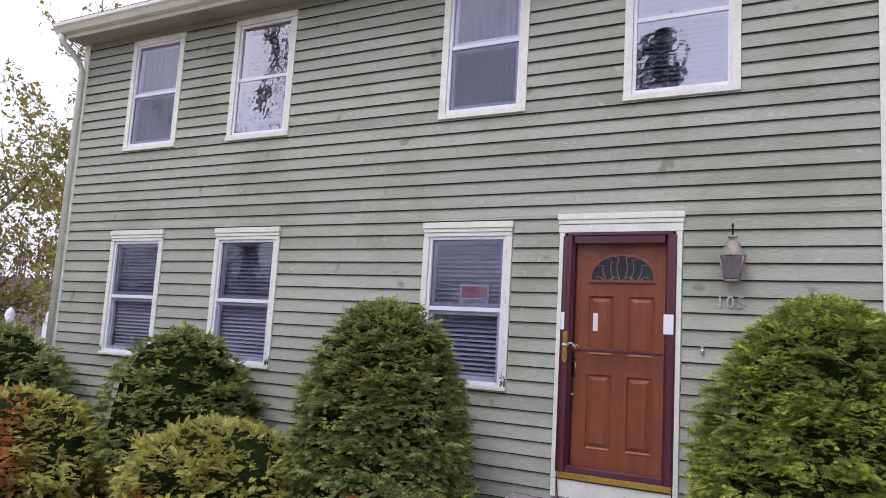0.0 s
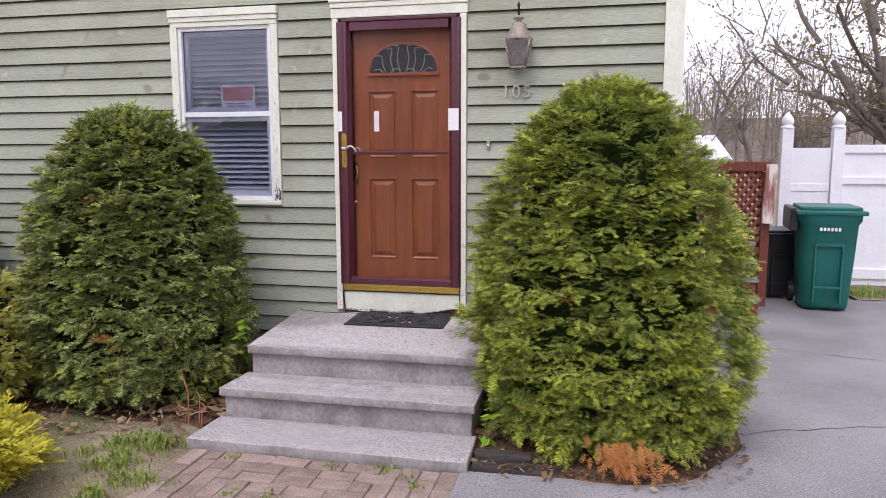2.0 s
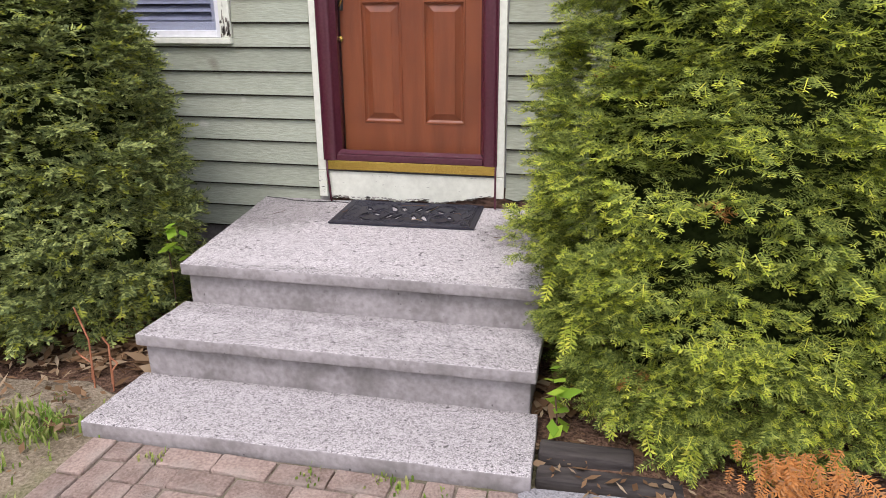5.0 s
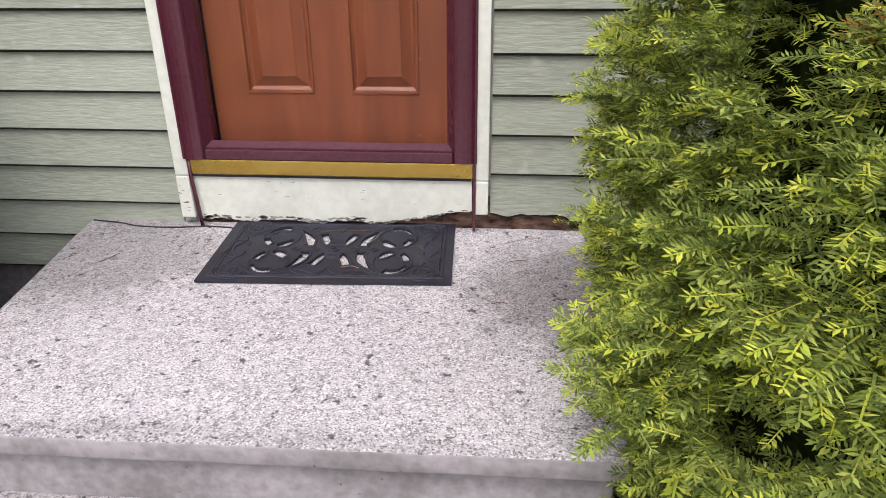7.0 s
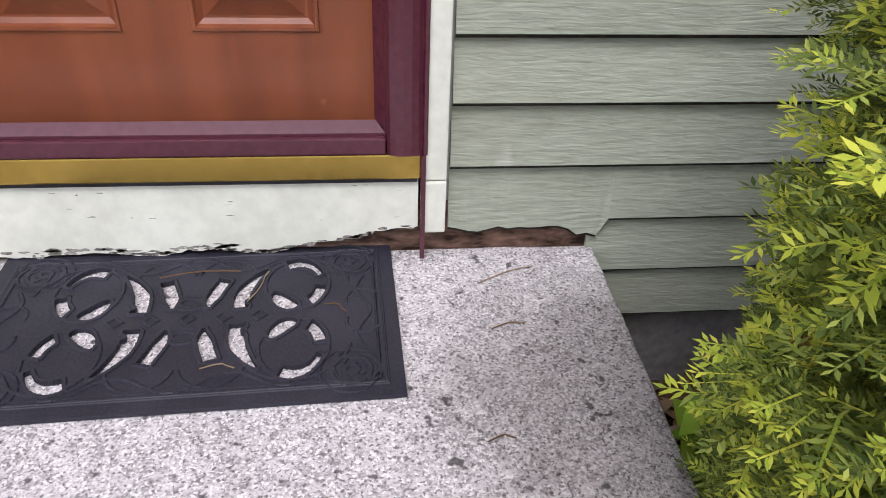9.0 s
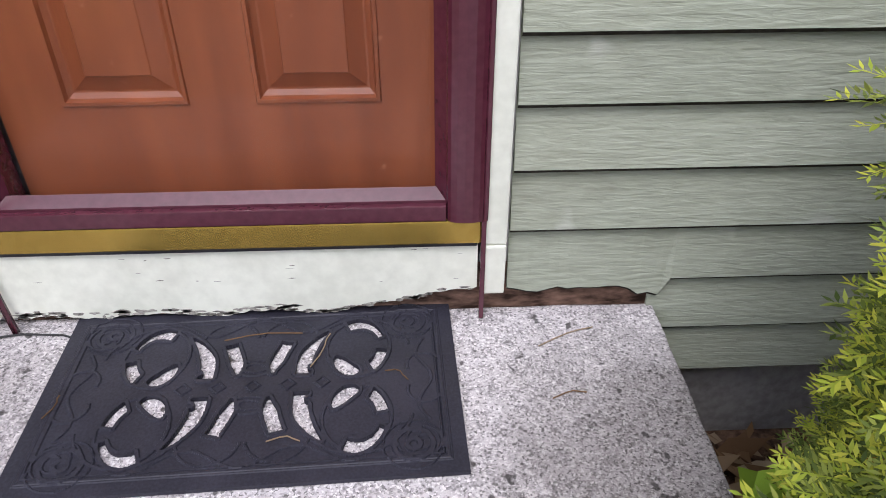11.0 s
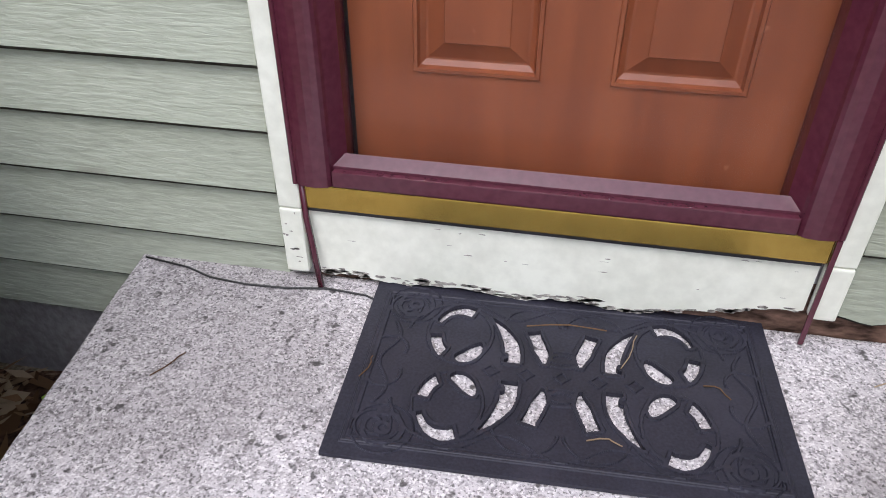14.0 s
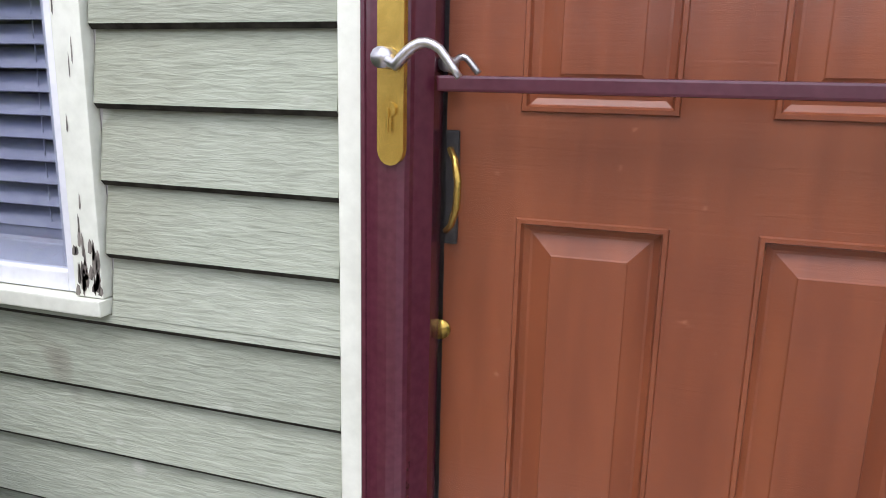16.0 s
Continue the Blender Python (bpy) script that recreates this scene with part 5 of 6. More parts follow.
bush("low_shrub", (-2.95, -1.25), 0.85, 0.90, DOME, 1000, 6, coarse, 0.07, HEDGE, 0.10, 21, "low grey-green shrub between the yews", "shrub", 0.16, [(-0.2, -0.75, 0.2, 0.25)], (1.1, 0.8))
bush("low_shrub", (-5.15, -1.55), 0.75, 0.98, DOME, 900, 6, coarse, 0.07, HEDGE, 0.10, 25, "low shrub with a dead brown patch", "shrub", 0.16, [(0.1, -0.5, 0.8, 0.42), (0.35, -0.5, 0.4, 0.36)], (1.3, 0.85))
GOLD = [M["gold"], M["hedge"], M["yew_dry"]]
bush("golden_shrub", (-2.15, -2.65), 0.88, 0.47, [(0, 0.8), (0.3, 1.0), (0.6, 0.92), (0.85, 0.65), (1, 0.1)], 900, 7, coarse, 0.105, GOLD, 0.10, 31, "low golden yellow cypress shrub by the lawn", "shrub", 0.2, (), (1.05, 0.8), 0.5, 0.03)

# light green seedling leaves beside the landing
def seedling(x, y, z, n, seed, leaf=0.028):
    rg = np.random.default_rng(seed)
    th = thing("seedling", "bright green broadleaf seedling by the steps", "weed", "weeds", at=(x, y, 0))
    vs, fs = [], []
    for k in range(n):
        c = np.array([rg.normal(0, 0.035), rg.normal(0, 0.035), z + rg.normal(0, 0.06)])
        a, s = rg.random() * 6.28, leaf * (1 + 0.7 * rg.random())
        d, e = np.array([math.cos(a), math.sin(a), 0.4]), np.array([-math.sin(a), math.cos(a), 0.2])
        b = len(vs)
        vs += [c - d * s, c + e * s * 0.6, c + d * s, c - e * s * 0.6]
        fs.append((b, b + 1, b + 2, b + 3))
    mesh_from("leaves", vs, fs, [M["weed"]], None, th)["kind"] = "stuff"
    tube("stalk", [(0, 0, -0.02), (0.01, 0, z * 0.5), (0, 0.01, z)], 0.003, M["stem"], th, "", 5)


seedling(-0.86, -0.95, 0.46, 16, 2)
seedling(0.92, -0.42, 0.28, 16, 4, 0.042)
seedling(0.88, -1.42, 0.17, 14, 6)
seedling(-0.92, -0.25, 0.14, 8, 7)

# dry stalks by the left of the steps
bm = bmesh.new()
for dx, dy, h in ((0, 0, 0.34), (0.05, 0.04, 0.2), (0.1, -0.02, 0.15), (-0.05, 0.05, 0.12)):
    bm_tube(bm, [(-0.95 + dx, -1.42 + dy, -0.01), (-0.94 + dx, -1.42 + dy, h * 0.6), (-0.97 + dx * 1.5, -1.41 + dy, h * 0.8), (-0.98 + dx * 1.4, -1.42 + dy, h)], 0.004, 5)
ob = part("dry_stalks", bm, mat("dry_stalk", (0.30, 0.10, 0.05), (0.42, 0.18, 0.09), 8, 0.8, 0.1, 40))
tagged(ob, "thin dry reddish stalks beside the steps", "twigs", "", "stuff")


# grass tufts, leaf litter
def blades(name, spots, per, h, spread, material, seed, label, lie=0.5):
    rg = np.random.default_rng(seed)
    spots = np.asarray(spots, float)
    n = len(spots) * per
    c = np.repeat(spots, per, 0) + rg.normal(0, spread, (n, 2))
    a, hh = rg.random(n) * 6.28, h * (0.4 + 0.8 * rg.random(n))
    w = 0.0028 + 0.002 * rg.random(n)
    dx, dy = np.cos(a), np.sin(a)
    tip = np.stack([c[:, 0] + dx * hh * lie, c[:, 1] + dy * hh * lie, hh], 1)
    mid_ = np.stack([c[:, 0] + dx * hh * lie * 0.35, c[:, 1] + dy * hh * lie * 0.35, hh * 0.6], 1)
    b0 = np.stack([c[:, 0], c[:, 1], np.full(n, -0.02)], 1)
    sd = np.stack([-dy * w, dx * w, np.zeros(n)], 1)
    v = np.stack([b0 - sd, b0 + sd, mid_ + sd, mid_ - sd, tip], 1).reshape(-1, 3)
    k = np.arange(n) * 5
    q = np.concatenate([np.stack([k, k + 1, k + 2], 1), np.stack([k, k + 2, k + 3], 1), np.stack([k + 3, k + 2, k + 4], 1)])
    return tagged(mesh_from(name, v, q, [material]), label, "grass", "", "stuff")


rg = np.random.default_rng(77)
spots = [(x, y) for x, y in zip(rg.uniform(-4.5, -0.76, 900), rg.uniform(-4.8, -1.5, 900)) if noise.noise((x * 1.6, y * 1.6, 3)) > 0.02]
blades("grass", spots[::3], 14, 0.018, 0.06, M["grass"], 5, "sparse green grass tufts on the bare lawn", 1.3)
spots = [(rg.normal(-1.02, 0.14), rg.normal(-1.85, 0.16)) for _ in range(55)] + [(rg.normal(-0.95, 0.1), rg.normal(-2.35, 0.14)) for _ in range(35)]
blades("grass", spots[::5], 44, 0.05, 0.04, M["grass"], 6, "taller grass clump beside the brick path", 0.7)
joints = [(-0.42, -1.80), (0.12, -1.79), (0.36, -1.76), (0.42, -1.77), (0.62, -1.92), (-0.32, -2.42), (-0.05, -2.16), (0.15, -2.45), (0.68, -2.4), (-0.25, -2.2), (0.55, -1.83), (-0.60, -2.15), (0.70, -2.9), (-0.1, -3.0), (0.3, -3.3)]
blades("grass", joints, 18, 0.022, 0.026, M["grass"], 7, "small weeds growing in the brick joints")


def litter(name, x0, x1, y0, y1, n, size, material, seed, label, z=0.012, keep=None):
    rg = np.random.default_rng(seed)
    c = np.stack([rg.uniform(x0, x1, n), rg.uniform(y0, y1, n), z + 0.02 * rg.random(n)], 1)
    if keep:
        c = np.array([p for p in c if keep(p[0], p[1])])
        n = len(c)
    a, s = rg.random(n) * 6.28, size * (0.4 + rg.random(n))
    d = np.stack([np.cos(a), np.sin(a), rg.normal(0, 0.3, n)], 1) * s[:, None]
    e = np.stack([-np.sin(a), np.cos(a), rg.normal(0, 0.3, n)], 1) * (s * rg.uniform(0.12, 0.6, n))[:, None]
    v = np.stack([c - d, c + e, c + d, c - e], 1).reshape(-1, 3)
    k = np.arange(n) * 4
    return tagged(mesh_from(name, v, np.stack([k, k + 1, k + 2, k + 3], 1), [material]), label, "leaf litter", "", "stuff")


litter("leaf_litter", 0.80, 2.3, -1.75, 0.0, 1300, 0.022, M["litter"], 3, "brown leaf litter and bark under the yew", keep=lambda x, y: math.hypot(x - 1.47, y + 0.90) < 0.95)
litter("leaf_litter", -6.5, -0.84, -1.75, -0.02, 5000, 0.028, M["litter"], 4, "brown leaf litter and bark in the planting bed")
litter("pine_straw", -1.6, -0.76, -1.3, -0.02, 900, 0.05, M["litter"], 14, "reddish dry needles and twigs on the mulch", 0.012)
litter("pine_straw", 0.80, 1.5, -1.3, -0.02, 700, 0.05, M["litter"], 15, "reddish dry needles and twigs on the mulch", 0.03)
litter("leaf_litter", -4.0, -0.75, -4.5, -1.6, 1500, 0.014, M["litter"], 5, "small dead leaves scattered on the lawn", 0.0)

# ---- fence, gate, bins, deck ----
FY = 4.35
fence = thing("vinyl_fence", "white vinyl privacy fence with capped posts", "fence", kind="structure", at=(5.0, FY, 0))
fb = Matrix.Translation((5.0, FY, 0)).inverted()


def fence_piece(nm, a, b, c, d, e, f, lab="", bev=0.004):
    ob = box(nm, a, b, c, d, e, f, M["fence"], fence, lab, bev)
    ob.matrix_parent_inverse = fb
    return ob


def fence_post(x, y, top):
    p = fence_piece("post", x - 0.064, x + 0.064, y - 0.064, y + 0.064, -0.03, top)
    bm = bmesh.new()
    bm_lathe(bm, [(0.075, 0.0), (0.08, 0.012), (0.075, 0.03), (0.055, 0.035), (0.066, 0.055), (0.074, 0.085), (0.066, 0.12), (0.042, 0.16), (0.018, 0.185), (0.003, 0.2)], 14, (x, y, top))
    part("post_cap", bm, M["fence"], p, "rounded acorn post cap", True)


GX0, GX1 = 3.63, 4.20
for x in (GX0, GX1):
    fence_post(x, FY, 1.93)
fence_piece("gate_board", GX0 + 0.07, GX1 - 0.07, FY - 0.02, FY + 0.02, 0.08, 1.70)
for z in (0.1, 1.18):
    fence_piece("gate_rail", GX0 + 0.07, GX1 - 0.07, FY - 0.03, FY - 0.021, z, z + 0.09)
for i in range(3):
    x = GX0 + 0.2 + 0.14 * i
    fence_piece("gate_groove_batten", x, x + 0.012, FY - 0.026, FY - 0.021, 0.2, 1.17)
x = GX1 + 0.065
while x < 12:
    x2 = x + 2.3
    fence_piece("top_rail", x, x2, FY - 0.045, FY + 0.04, 1.64, 1.735)
    fence_piece("mid_rail", x, x2, FY - 0.045, FY - 0.0, 1.27, 1.355)
    fence_piece("bottom_rail", x, x2, FY - 0.045, FY + 0.04, 0.13, 0.25)
    k = 0
    while x + k * 0.152 < x2 - 0.01:
        fence_piece("board", x + k * 0.152, x + k * 0.152 + 0.1515, FY - 0.018, FY + 0.018, 0.05, 1.638, "", 0.0008)
        k += 1
    fence_post(x2 + 0.065, FY, 1.93)
    x = x2 + 0.13
grassy = sheet("grass_strip", 4.3, 12.0, 3.6, 4.9, 0.0, M["soil"], 0.2, 0.012, "thin grass strip below the fence", "lawn")
blades("grass", [(x, y) for x, y in zip(rg.uniform(4.3, 8, 150), rg.uniform(3.65, 4.3, 150))], 14, 0.08, 0.05, M["grass"], 8, "short grass along the fence")


def wheelie_bin(x, y, rz, material, label, h=1.05, w=0.30, d=0.34):
    th = thing("wheeled_bin", label, "trash bin", "bins")
    th.matrix_basis = pose(x, y, 0, 0, 0, rz)
    bm = bmesh.new()
    rings = []
    for z, s in ((0.02, 0.74), (0.06, 0.78), (0.5, 0.88), (h * 0.80, 0.95), (h * 0.84, 1.04), (h * 0.90, 1.05)):
        ring = []
        for k in range(24):
            a = 2 * math.pi * k / 24
            c_, s_ = math.cos(a), math.sin(a)
            q = (abs(c_) ** 6 + abs(s_) ** 6) ** (-1 / 6)
            ring.append(bm.verts.new((w * s * q * c_, d * s * q * s_, z)))
        rings.append(ring)
    for a, b in zip(rings, rings[1:]):
        for k in range(24):
            bm.faces.new((a[k], a[(k + 1) % 24], b[(k + 1) % 24], b[k]))
    bm.faces.new(rings[0])
    part("bin_body", bm, material, th, "", True)
    bm = bmesh.new()
    bm_box(bm, -w * 1.10, w * 1.10, -d * 1.10, d * 1.10, h * 0.90, h * 0.94, 0.015)
    bm_box(bm, -w * 0.95, w * 0.95, -d * 0.95, d * 0.95, h * 0.935, h * 0.975, 0.018)
    part("lid", bm, material, th)
    bm = bmesh.new()
    bm_box(bm, -w * 0.42, w * 0.42, -d * 1.0, -d * 0.955, h * 0.22, h * 0.24, 0.003)
    for s in (-1, 1):
        bm_box(bm, s * w * 0.42 - 0.01, s * w * 0.42 + 0.01, -d * 0.985, -d * 0.85, h * 0.08, h * 0.62, 0.004)
    bm_box(bm, -w * 0.42, w * 0.42, -d * 0.985, -d * 0.88, h * 0.61, h * 0.64, 0.004)
    part("front_recess_rim", bm, material, th)
    for i in range(6 if h > 1 else 0):
        box("letter_bar", -0.10 + i * 0.034, -0.078 + i * 0.034, -d * 1.012, -d * 0.99, h * 0.755, h * 0.785, M["paper"], th)
    for s in (-1, 1):
        bm = bmesh.new()
        bm_tube(bm, [(s * w * 0.80, d * 0.78, 0.11), (s * w * 0.98, d * 0.78, 0.11)], 0.11, 16)
        part("wheel", bm, M["black"], th)
    bm = bmesh.new()
    bm_tube(bm, [(-w * 0.8, d * 1.05, h * 0.86), (-w * 0.8, d * 1.25, h * 0.88), (w * 0.8, d * 1.25, h * 0.88), (w * 0.8, d * 1.05, h * 0.86)], 0.016, 8)
    bm_box(bm, -w * 1.24, -w * 0.98, -d * 0.75, d * 1.1, h * 0.74, h * 0.955, 0.02)
    part("handle", bm, M["black"], th, "black plastic handle")
    return th


wheelie_bin(3.79, 3.15, -6, M["teal"], "teal green wheeled trash bin by the fence", 1.12)
wheelie_bin(3.42, 3.72, 10, M["black"], "black wheeled bin behind the green one", 0.80, 0.27, 0.28)

deck = thing("side_deck", "red-stained wooden deck stair with lattice rail", "deck", at=(2.7, 3.2, 0))
kb = Matrix.Translation((2.78, 3.2, 0)).inverted()


def deck_piece(nm, a, b, c, d, e, f, mt, lab="", m=None):
    ob = box(nm, a, b, c, d, e, f, mt, deck, lab, 0.004, m)
    ob.matrix_parent_inverse = kb
    return ob


deck_piece("newel_post", 3.20, 3.29, 3.0, 3.09, -0.03, 1.44, M["redwood"])
deck_piece("rail_cap", -0.055, 0.055, -0.03, 0.03, -0.30, 0.32, M["peeling"], "peeling weathered rail board", pose(3.26, 2.965, 1.20, 0, 2, 0))
deck_piece("rail_post", 2.0, 2.09, 3.0, 3.09, -0.03, 1.55, M["redwood"])
deck_piece("top_rail", 2.0, 3.27, 2.99, 3.08, 1.45, 1.55, M["redwood"])
deck_piece("bottom_rail", 2.09, 3.20, 3.01, 3.07, 0.56, 0.64, M["redwood"])
for sg, y in ((1, 3.03), (-1, 3.046)):
    for i in range(-9, 16):
        # strips at 50 degrees, cut off at the panel's edges
        x0, z0, tn = 2.09 + 0.085 * i, 0.64, 1.2
        lo, hi = max(2.09, x0), min(3.20, x0 + 0.81 / tn)
        if hi - lo < 0.04:
            continue
        za, zb = z0 + (lo - x0) * tn, z0 + (hi - x0) * tn
        if sg < 0:
            lo, hi = 5.29 - lo, 5.29 - hi
        deck_tube = tube("lattice_strip", [(lo, y, za), (hi, y, zb)], 0.029, M["redwood"], deck, "", 4)
        deck_tube.matrix_parent_inverse = kb
for i in range(4):
    deck_piece("stair_tread", 2.15, 3.13, 2.45 + 0.13 * i, 2.98, 0.15 + 0.175 * i, 0.185 + 0.175 * i, M["tread"])
    deck_piece("stair_riser", 2.17, 3.11, 2.48 + 0.13 * i, 2.97, 0.0 + 0.175 * i, 0.149 + 0.175 * i, M["redwood"])

# white post caps of a fence behind the far corner
back_fence = thing("fence_post", "white vinyl fence post with rounded cap", "fence post", "posts by the corner", at=(-8.15, 0.6, 0))
box("post", -0.064, 0.064, -0.064, 0.064, -0.03, 1.55, M["fence"], back_fence, bevel=0.004)
bm = bmesh.new()
bm_lathe(bm, [(0.075, 1.55), (0.08, 1.565), (0.06, 1.585), (0.074, 1.635), (0.05, 1.70), (0.003, 1.75)], 14)
part("post_cap", bm, M["fence"], back_fence, "", True)
copy_thing(back_fence, pose(-9.1, 0.6, 0))

# far shed roof beyond the fence
shed = thing("shed", "white gabled outbuilding far behind the fence", "shed", at=(6.1, 30, 0))
box("wall", -1.2, 0.6, -1.6, 1.6, 0, 1.45, M["fence"], shed)
bm = bmesh.new()
vs = [bm.verts.new(p) for p in ((-1.3, -1.9, 1.42), (0.75, -1.9, 1.42), (0.25, 0, 2.5), (-1.3, 0, 2.5), (-1.3, 1.9, 1.42), (0.75, 1.9, 1.42))]
bm.faces.new((vs[0], vs[1], vs[2], vs[3]))
bm.faces.new((vs[3], vs[2], vs[5], vs[4]))
bm.faces.new((vs[1], vs[5], vs[2]))
part("roof", bm, M["fence"], shed, "pale metal roof")


# ---- trees ----
def tree(x, y, height, trunk, seed, label, spread=0.9, leaf=None, leaf_n=0, leaf_size=0.05, low=0.25, depth=5, lean=0.0, name="tree", leaf_label=""):
    """A branching tree: tapered trunk and limbs, thin twigs, and loose leaves or buds."""
    rg = random.Random(seed)
    th = thing(name, label, "tree", "trees", at=(x, y, 0))
    verts, faces, tips = [], [], []

    def limb(p, d, r, ln, lev):
        segs = 5 if lev < 2 else 4
        sides = 7 if lev == 0 else (5 if lev < 3 else 3)
        rings, pts = [], [p]
        r1 = r * (0.55 if lev else 0.5)
        for i in range(segs + 1):
            f = i / segs
            rr = r + (r1 - r) * f
            u = d.orthogonal().normalized()
            w = d.cross(u)
            b = len(verts)
            verts.extend([p + (u * math.cos(2 * math.pi * k / sides) + w * math.sin(2 * math.pi * k / sides)) * rr for k in range(sides)])
            rings.append(b)
            pts.append(p)
            d = (d + Vector((rg.gauss(0, 0.13), rg.gauss(0, 0.13), rg.gauss(0.05, 0.10)))).normalized()
            p = p + d * ln / segs
        for a, b in zip(rings, rings[1:]):
            for k in range(sides):
                faces.append((a + k, a + (k + 1) % sides, b + (k + 1) % sides, b + k))
        if lev >= depth:
            tips.extend(pts[2:])
            return
        n = rg.randint(3, 5) if lev else rg.randint(6, 8)
        for i in range(n):
            f = rg.uniform(low if lev == 0 else 0.25, 1.0)
            q = pts[1 + min(segs - 1, int(f * segs))]
            side = Vector((rg.gauss(0, 1), rg.gauss(0, 1), rg.gauss(0.15, 0.35))).normalized()
            nd = (d * (0.55 if lev else 0.6) + side * spread).normalized()
            limb(q, nd, r * (1 - 0.5 * f) * rg.uniform(0.45, 0.62), ln * rg.uniform(0.5, 0.75), lev + 1)
        limb(p, d, r1, ln * 0.6, lev + 1)

    limb(Vector((0, 0, -0.1)), Vector((lean, 0, 1)).normalized(), trunk, height * 0.5, 0)
    mesh_from("trunk", verts, faces, [M["bark"]], None, th, "grey bare branching limbs", True)
    if leaf and tips:
        g = np.random.default_rng(seed)
        t = np.array([tuple(v) for v in tips])
        c = t[g.integers(0, len(t), leaf_n)] + g.normal(0, 0.16, (leaf_n, 3))
        d, e = g.normal(0, 1, (leaf_n, 3)), g.normal(0, 1, (leaf_n, 3))
        s = leaf_size * (0.5 + g.random((leaf_n, 1)))
        d, e = d / np.linalg.norm(d, axis=1, keepdims=True) * s, e / np.linalg.norm(e, axis=1, keepdims=True) * s * 0.6
        v = np.stack([c - d, c + e, c + d, c - e], 1).reshape(-1, 3)
        k = np.arange(leaf_n) * 4
        mesh_from("crown", v, np.stack([k, k + 1, k + 2, k + 3], 1), [leaf], None, th, leaf_label or "sparse spring buds and leaves")["kind"] = "stuff"
    return th


# beyond the fence
tree(10.4, 19.5, 9.5, 0.36, 11, "large bare spreading maple beyond the fence", 1.1, M["bud"], 7000, 0.06, 0.35, 4)
tree(13.5, 24.0, 11.0, 0.34, 23, "bare tree with sparse spring buds", 1.0, M["bud"], 5000, 0.07, 0.3, 4)
tree(5.9, 30.0, 7.6, 0.16, 31, "slender bare tree beyond the fence", 0.42, M["bud"], 1500, 0.06, 0.2, 4)
tree(8.6, 33.0, 7.0, 0.15, 37, "slender bare tree beyond the fence", 0.6, M["bud"], 1500, 0.06, 0.2, 4)
tree(4.0, 38.0, 7.0, 0.17, 41, "slender bare tree beyond the fence", 0.55, M["bud"], 1500, 0.06, 0.2, 4)
tree(11.2, 36.0, 7.0, 0.15, 43, "slender bare tree beyond the fence", 0.6, M["bud"], 1500, 0.06, 0.2, 4)
tree(11.4, 17.5, 3.6, 0.08, 47, "small red-leaved maple behind the fence", 0.9, M["leaf_red"], 9000, 0.06, 0.15, 4, 0, "tree", "dark red leaves")
# left of the house
tree(-11.5, 4.5, 6.5, 0.14, 51, "small tree with yellow-green spring leaves", 0.9, M["leaf_green"], 16000, 0.062, 0.15, 4, 0, "tree", "yellow-green and orange spring leaves")
tree(-14.5, 7.0, 8.0, 0.16, 53, "tree with yellow-green spring leaves", 0.9, M["leaf_green"], 14000, 0.07, 0.15, 4, 0, "tree", "yellow-green and orange spring leaves")
tree(-10.2, 9.0, 12.0, 0.22, 57, "tall bare tree behind the house", 0.8, M["bud"], 2500, 0.06, 0.3, 4)
tree(-17.0, 3.0, 7.0, 0.15, 59, "tree with yellow-green spring leaves", 0.9, M["leaf_green"], 8000, 0.07, 0.12, 4, 0, "tree", "yellow-green and orange spring leaves")
# across the street, seen only as reflections in the panes
tree(-15.2, -12.0, 15.0, 0.32, 67, "tall bare tree across the front yard", 1.1, M["bud"], 1500, 0.06, 0.35, 4)
tree(-9.0, -26.0, 12.0, 0.35, 61, "bare tree across the street", 1.0, M["bud"], 1500, 0.07, 0.3, 4)
tree(-2.0, -30.0, 13.0, 0.35, 63, "bare tree across the street", 1.0, M["bud"], 1500, 0.07, 0.3, 4)


def spruce(x, y, height, radius, seed):
    th = thing("spruce_tree", "dark conical spruce across the street", "tree", "trees", at=(x, y, 0))
    tube("trunk", [(0, 0, -0.1), (0, 0, height * 0.95)], [0.2, 0.03], M["bark"], th)
    g = np.random.default_rng(seed)
    n = 1300
    z = height * (0.1 + 0.9 * g.random(n) ** 1.4)
    a = g.random(n) * 6.28
    r = radius * (1 - z / height) * (0.35 + 0.65 * np.sqrt(g.random(n)))
    out = np.stack([np.cos(a), np.sin(a), -0.35 + 0.2 * g.normal(0, 1, n)], 1)
    pos = np.stack([r * np.cos(a), r * np.sin(a), z], 1)
    scatter("crown", coarse[0], pos, out, np.tile([0, 0, 1.0], (n, 1)) + g.normal(0, 0.2, (n, 3)), 0.55 * (0.6 + g.random(n)), np.zeros(n, int), [M["conifer"]], th)


spruce(-4.7, -24.0, 15.2, 2.3, 5)

# far wooded rise
g = np.random.default_rng(9)
seg = 96
vs, fs = [], []
for i in range(seg):
    a = 2 * math.pi * i / seg
    for j, (r, h) in enumerate(((60, -0.2), (75, 1.2), (100, 4.2), (130, 7.5), (135, 8.0), (150, 0))):
        k = 1 + 0.35 * noise.noise((math.cos(a) * 3, math.sin(a) * 3, j * 0.3))
        vs.append((r * math.cos(a), r * math.sin(a), h * k))
fs = [(i * 6 + j, ((i + 1) % seg) * 6 + j, ((i + 1) % seg) * 6 + j + 1, i * 6 + j + 1) for i in range(seg) for j in range(5)]
tagged(mesh_from("backdrop", vs, fs, [M["woods"]], None, None, "", True), "far brown wooded hillside", "hillside", "", "structure")
n = 3000
a, r = g.random(n) * 6.28, g.uniform(48, 118, n)
h, w = g.uniform(5, 13, n), g.uniform(0.04, 0.12, n)
vs, fs = [], []
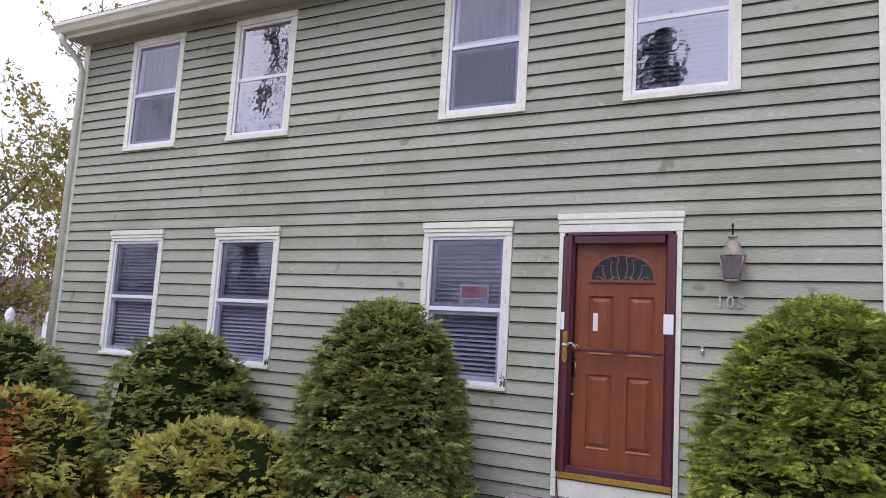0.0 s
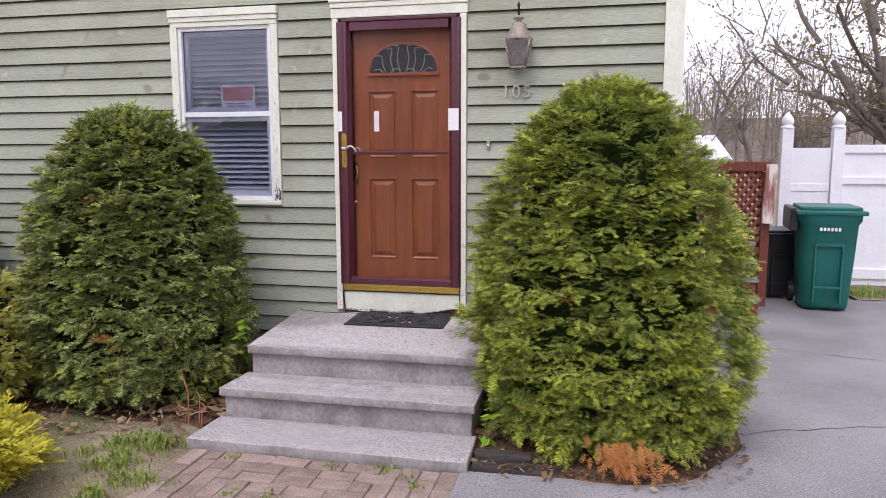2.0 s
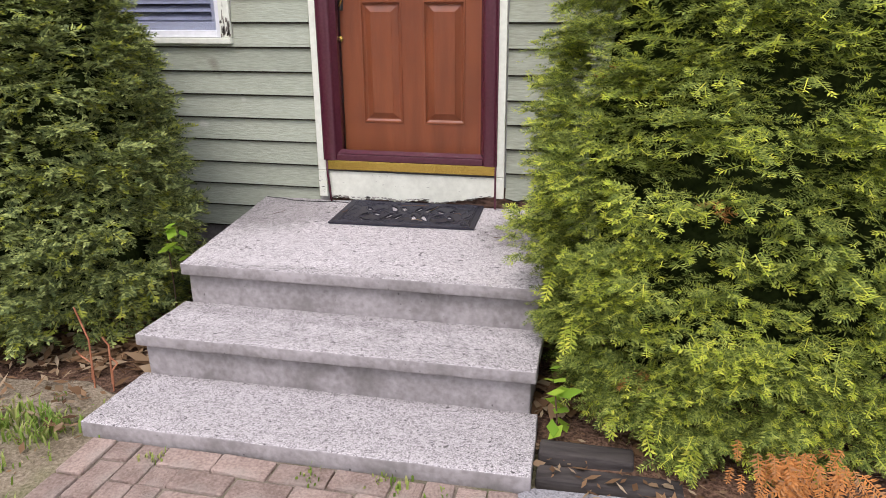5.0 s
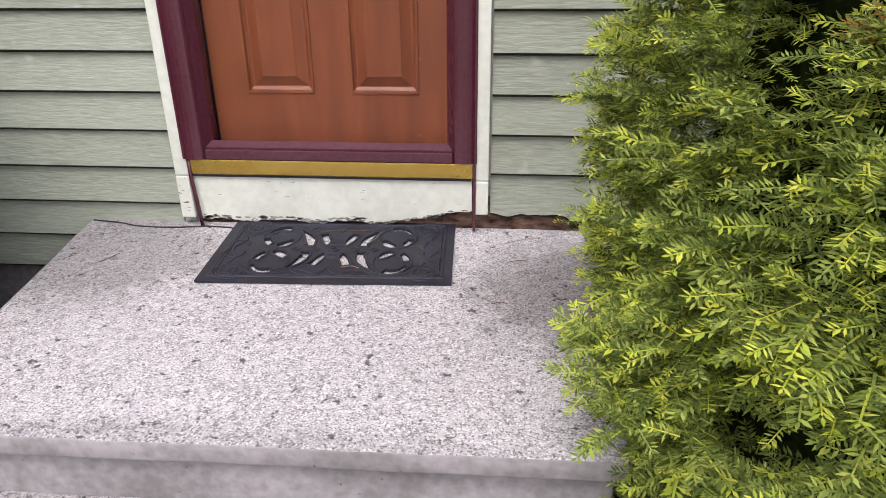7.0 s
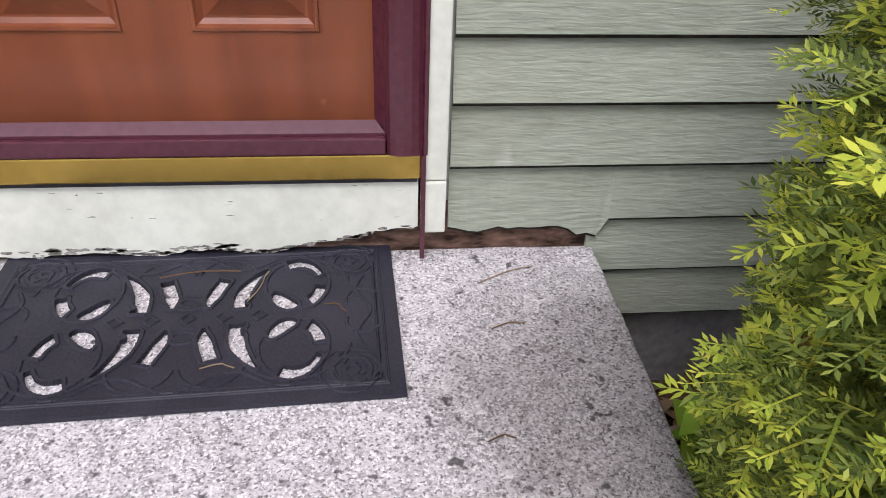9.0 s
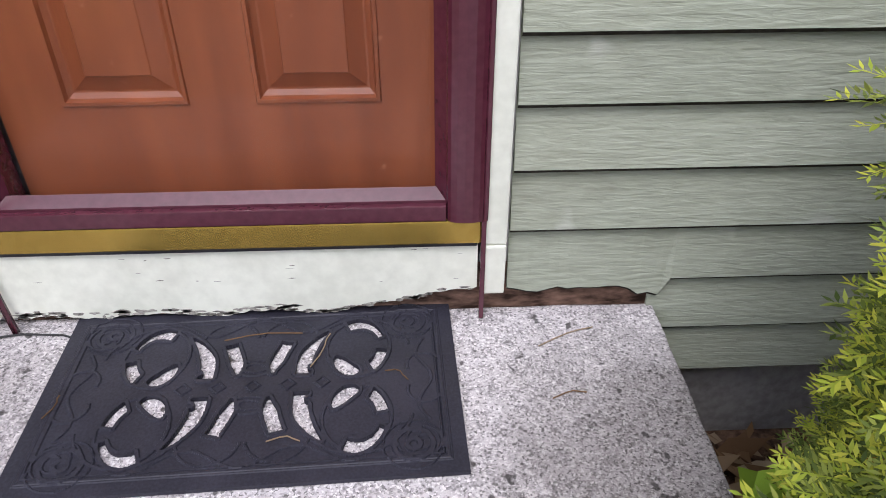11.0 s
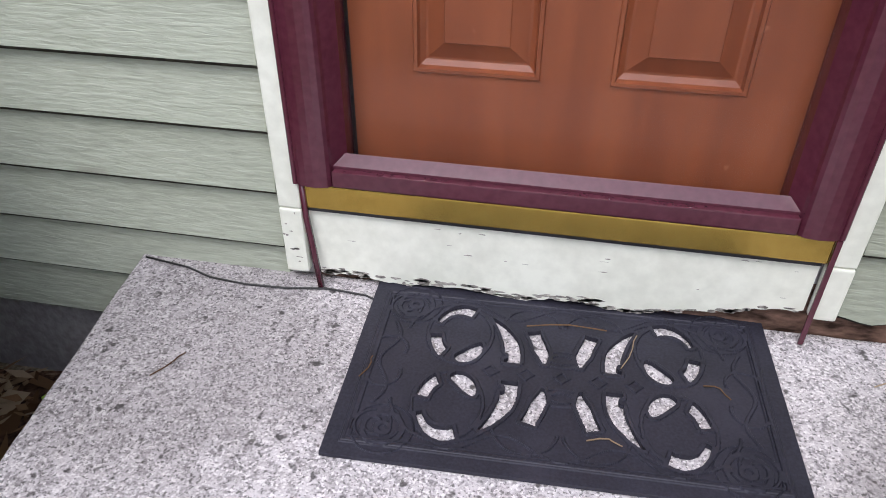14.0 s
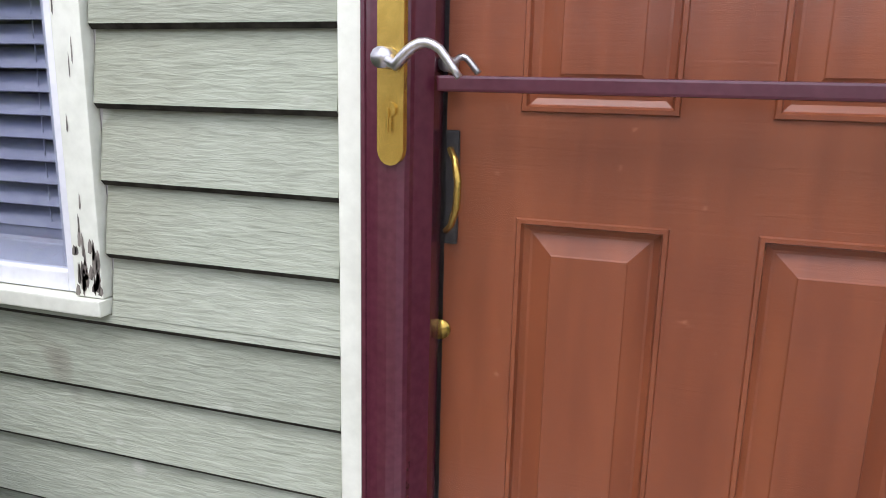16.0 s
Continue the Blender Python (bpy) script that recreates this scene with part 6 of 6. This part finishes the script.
for i in range(n):
    x, y = r[i] * math.cos(a[i]), r[i] * math.sin(a[i])
    tx, ty = -math.sin(a[i]), math.cos(a[i])
    z0 = max(0, (r[i] - 60) * 0.055) - 0.5
    lx = g.normal(0, 0.05) * h[i]
    forks = [(0, 0, lx, h[i], w[i])] + [(lx * f, h[i] * f, lx * f + g.normal(0, 0.2) * h[i], h[i] * g.uniform(0.75, 1.05), w[i] * 0.42) for f in g.uniform(0.2, 0.85, 6)]
    for s0, zz0, s1, zz1, ww in forks:
        b = len(vs)
        vs += [(x + tx * (s0 - ww), y + ty * (s0 - ww), z0 + zz0), (x + tx * (s0 + ww), y + ty * (s0 + ww), z0 + zz0), (x + tx * s1, y + ty * s1, z0 + zz1)]
        fs.append((b, b + 1, b + 2))
tagged(mesh_from("far_woods", vs, fs, [M["bark"]]), "far bare woodland trunks on the rise", "woods", "", "stuff")

# ---- small things by the door ----
wire = tube("cable", [(-0.82, -0.024, 0.4235), (-0.72, -0.040, 0.4235), (-0.66, -0.062, 0.4235), (-0.58, -0.070, 0.4235), (-0.50, -0.066, 0.4235), (-0.42, -0.052, 0.4235), (-0.34, -0.058, 0.4235), (-0.30, -0.075, 0.4235)], 0.0022, M["wire"], None, "", 5)
tagged(wire, "thin black cable along the wall on the landing", "cable")
bm = bmesh.new()
rg2 = random.Random(4)
for x, y, a, ln in ((0.05, -0.09, 8, 0.15), (0.62, -0.10, 25, 0.13), (-0.62, -0.30, 60, 0.08), (-0.28, -0.25, 75, 0.06), (0.16, -0.13, 70, 0.10), (0.6, -0.25, 15, 0.07), (0.12, -0.34, 5, 0.06), (0.3, -0.2, -20, 0.05), (0.55, -0.5, 12, 0.05)):
    z = 0.436 if -0.3 < x < 0.4 and y > -0.41 else 0.4245
    pts = [(x + (u - 0.5) * ln * math.cos(radians(a)) + 0.006 * math.sin(u * 5), y + (u - 0.5) * ln * math.sin(radians(a)) + 0.008 * math.sin(u * 4), z) for u in (0, 0.25, 0.5, 0.75, 1)]
    bm_tube(bm, pts, 0.0012, 4)
tagged(part("twigs", bm, M["litter"]), "dry straw and twigs on the mat and landing", "twigs", "", "stuff")

# ---- clapboards, one by one ----
def lap_height(k):
    """Height of the lower edge of a course; the exposure changes a little to meet the window heads."""
    return 0.237 + 0.123 * min(k, 12) + 0.1295 * min(max(k - 12, 0), 7) + 0.1205 * max(k - 19, 0)


TRIMS = [(a - 0.006, b + 0.006, 1.243, 2.72) for a, b in LOWER] + [(a, b, 3.73, 5.155) for a, b in UPPER] + [(-0.51, 0.51, 0.0, 2.778)]
rng = random.Random(12)
k = 0
while lap_height(k) < SOFFIT - 0.01:
    z0 = lap_height(k)
    EXPOSURE = lap_height(k + 1) - z0
    z1 = min(z0 + EXPOSURE + 0.004, SOFFIT)
    # the stretch of the course that openings leave free, split by height where an opening ends inside it
    bands = sorted({z0, z1, *[v for t in TRIMS for v in t[2:] if z0 + 0.012 < v < z1 - 0.012]})
    for lo, hi in zip(bands, bands[1:]):
        mid = (lo + hi) / 2
        free, x = [], WEST + 0.10
        for t in sorted(t for t in TRIMS if t[2] < mid < t[3]):
            free.append((x, t[0]))
            x = t[1]
        free.append((x, EAST - 0.105))
        for a, b in free:
            if k == 1 and a > 0.4:  # rotted away beside the door
                a = 0.795
            cuts = [a]
            while b - cuts[-1] > 3.4 and lo == z0 and hi == z1:
                cuts.append(cuts[-1] + rng.uniform(1.4, 3.0))
            cuts.append(b)
            for p, q in zip(cuts, cuts[1:]):
                y_at = lambda z: -0.021 + 0.0185 * (z - z0) / (EXPOSURE + 0.004)
                jz, jy = rng.uniform(-0.0015, 0.0015), rng.uniform(-0.0012, 0.0012)
                bm = bmesh.new()
                n = max(1, int((q - p) / (0.5 if k != 2 else 0.02)))
                rows = []
                for i in range(n + 1):
                    x = p + (q - p) * i / n + (0.0008 if i == 0 else -0.0008 if i == n else 0)
                    e = jz + 0.0016 * noise.noise((x * 1.7, k * 3.1, 0)) if lo == z0 else 0
                    if k == 2 and 0.51 < x < 0.82:
                        e += -0.020 + 0.016 * abs(noise.noise((x * 17, 2.2, 0))) + 0.01 * noise.noise((x * 60, 1.2, 0)) - 0.02 * max(0, (x - 0.7) / 0.1)
                    cut = 0.0 if lo != z0 else 1.0
                    rows.append([bm.verts.new(v) for v in ((x, 0.0, lo + e + 0.010 * cut), (x, y_at(lo) + jy + 0.010 * cut + 0.0015, lo + e + 0.007 * cut), (x, y_at(lo) + jy + 0.007 * cut + 0.0005, lo + e), (x, y_at(lo) + jy, lo + e + 0.008 * cut + 0.0005), (x, y_at(hi) + jy, hi), (x, 0.0, hi))])
                for r0, r1 in zip(rows, rows[1:]):
                    for i in range(5):
                        bm.faces.new((r0[i], r1[i], r1[i + 1], r0[i + 1]))
                bm.faces.new(rows[0])
                bm.faces.new(rows[-1][::-1])
                board = part("clapboard", bm, M["siding"], wall_front)
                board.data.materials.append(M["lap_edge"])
                for f_ in board.data.polygons:  # lower edge faces, coloured near-black as the lap's shadow line
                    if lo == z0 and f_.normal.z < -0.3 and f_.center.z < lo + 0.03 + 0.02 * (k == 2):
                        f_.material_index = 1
    k += 1
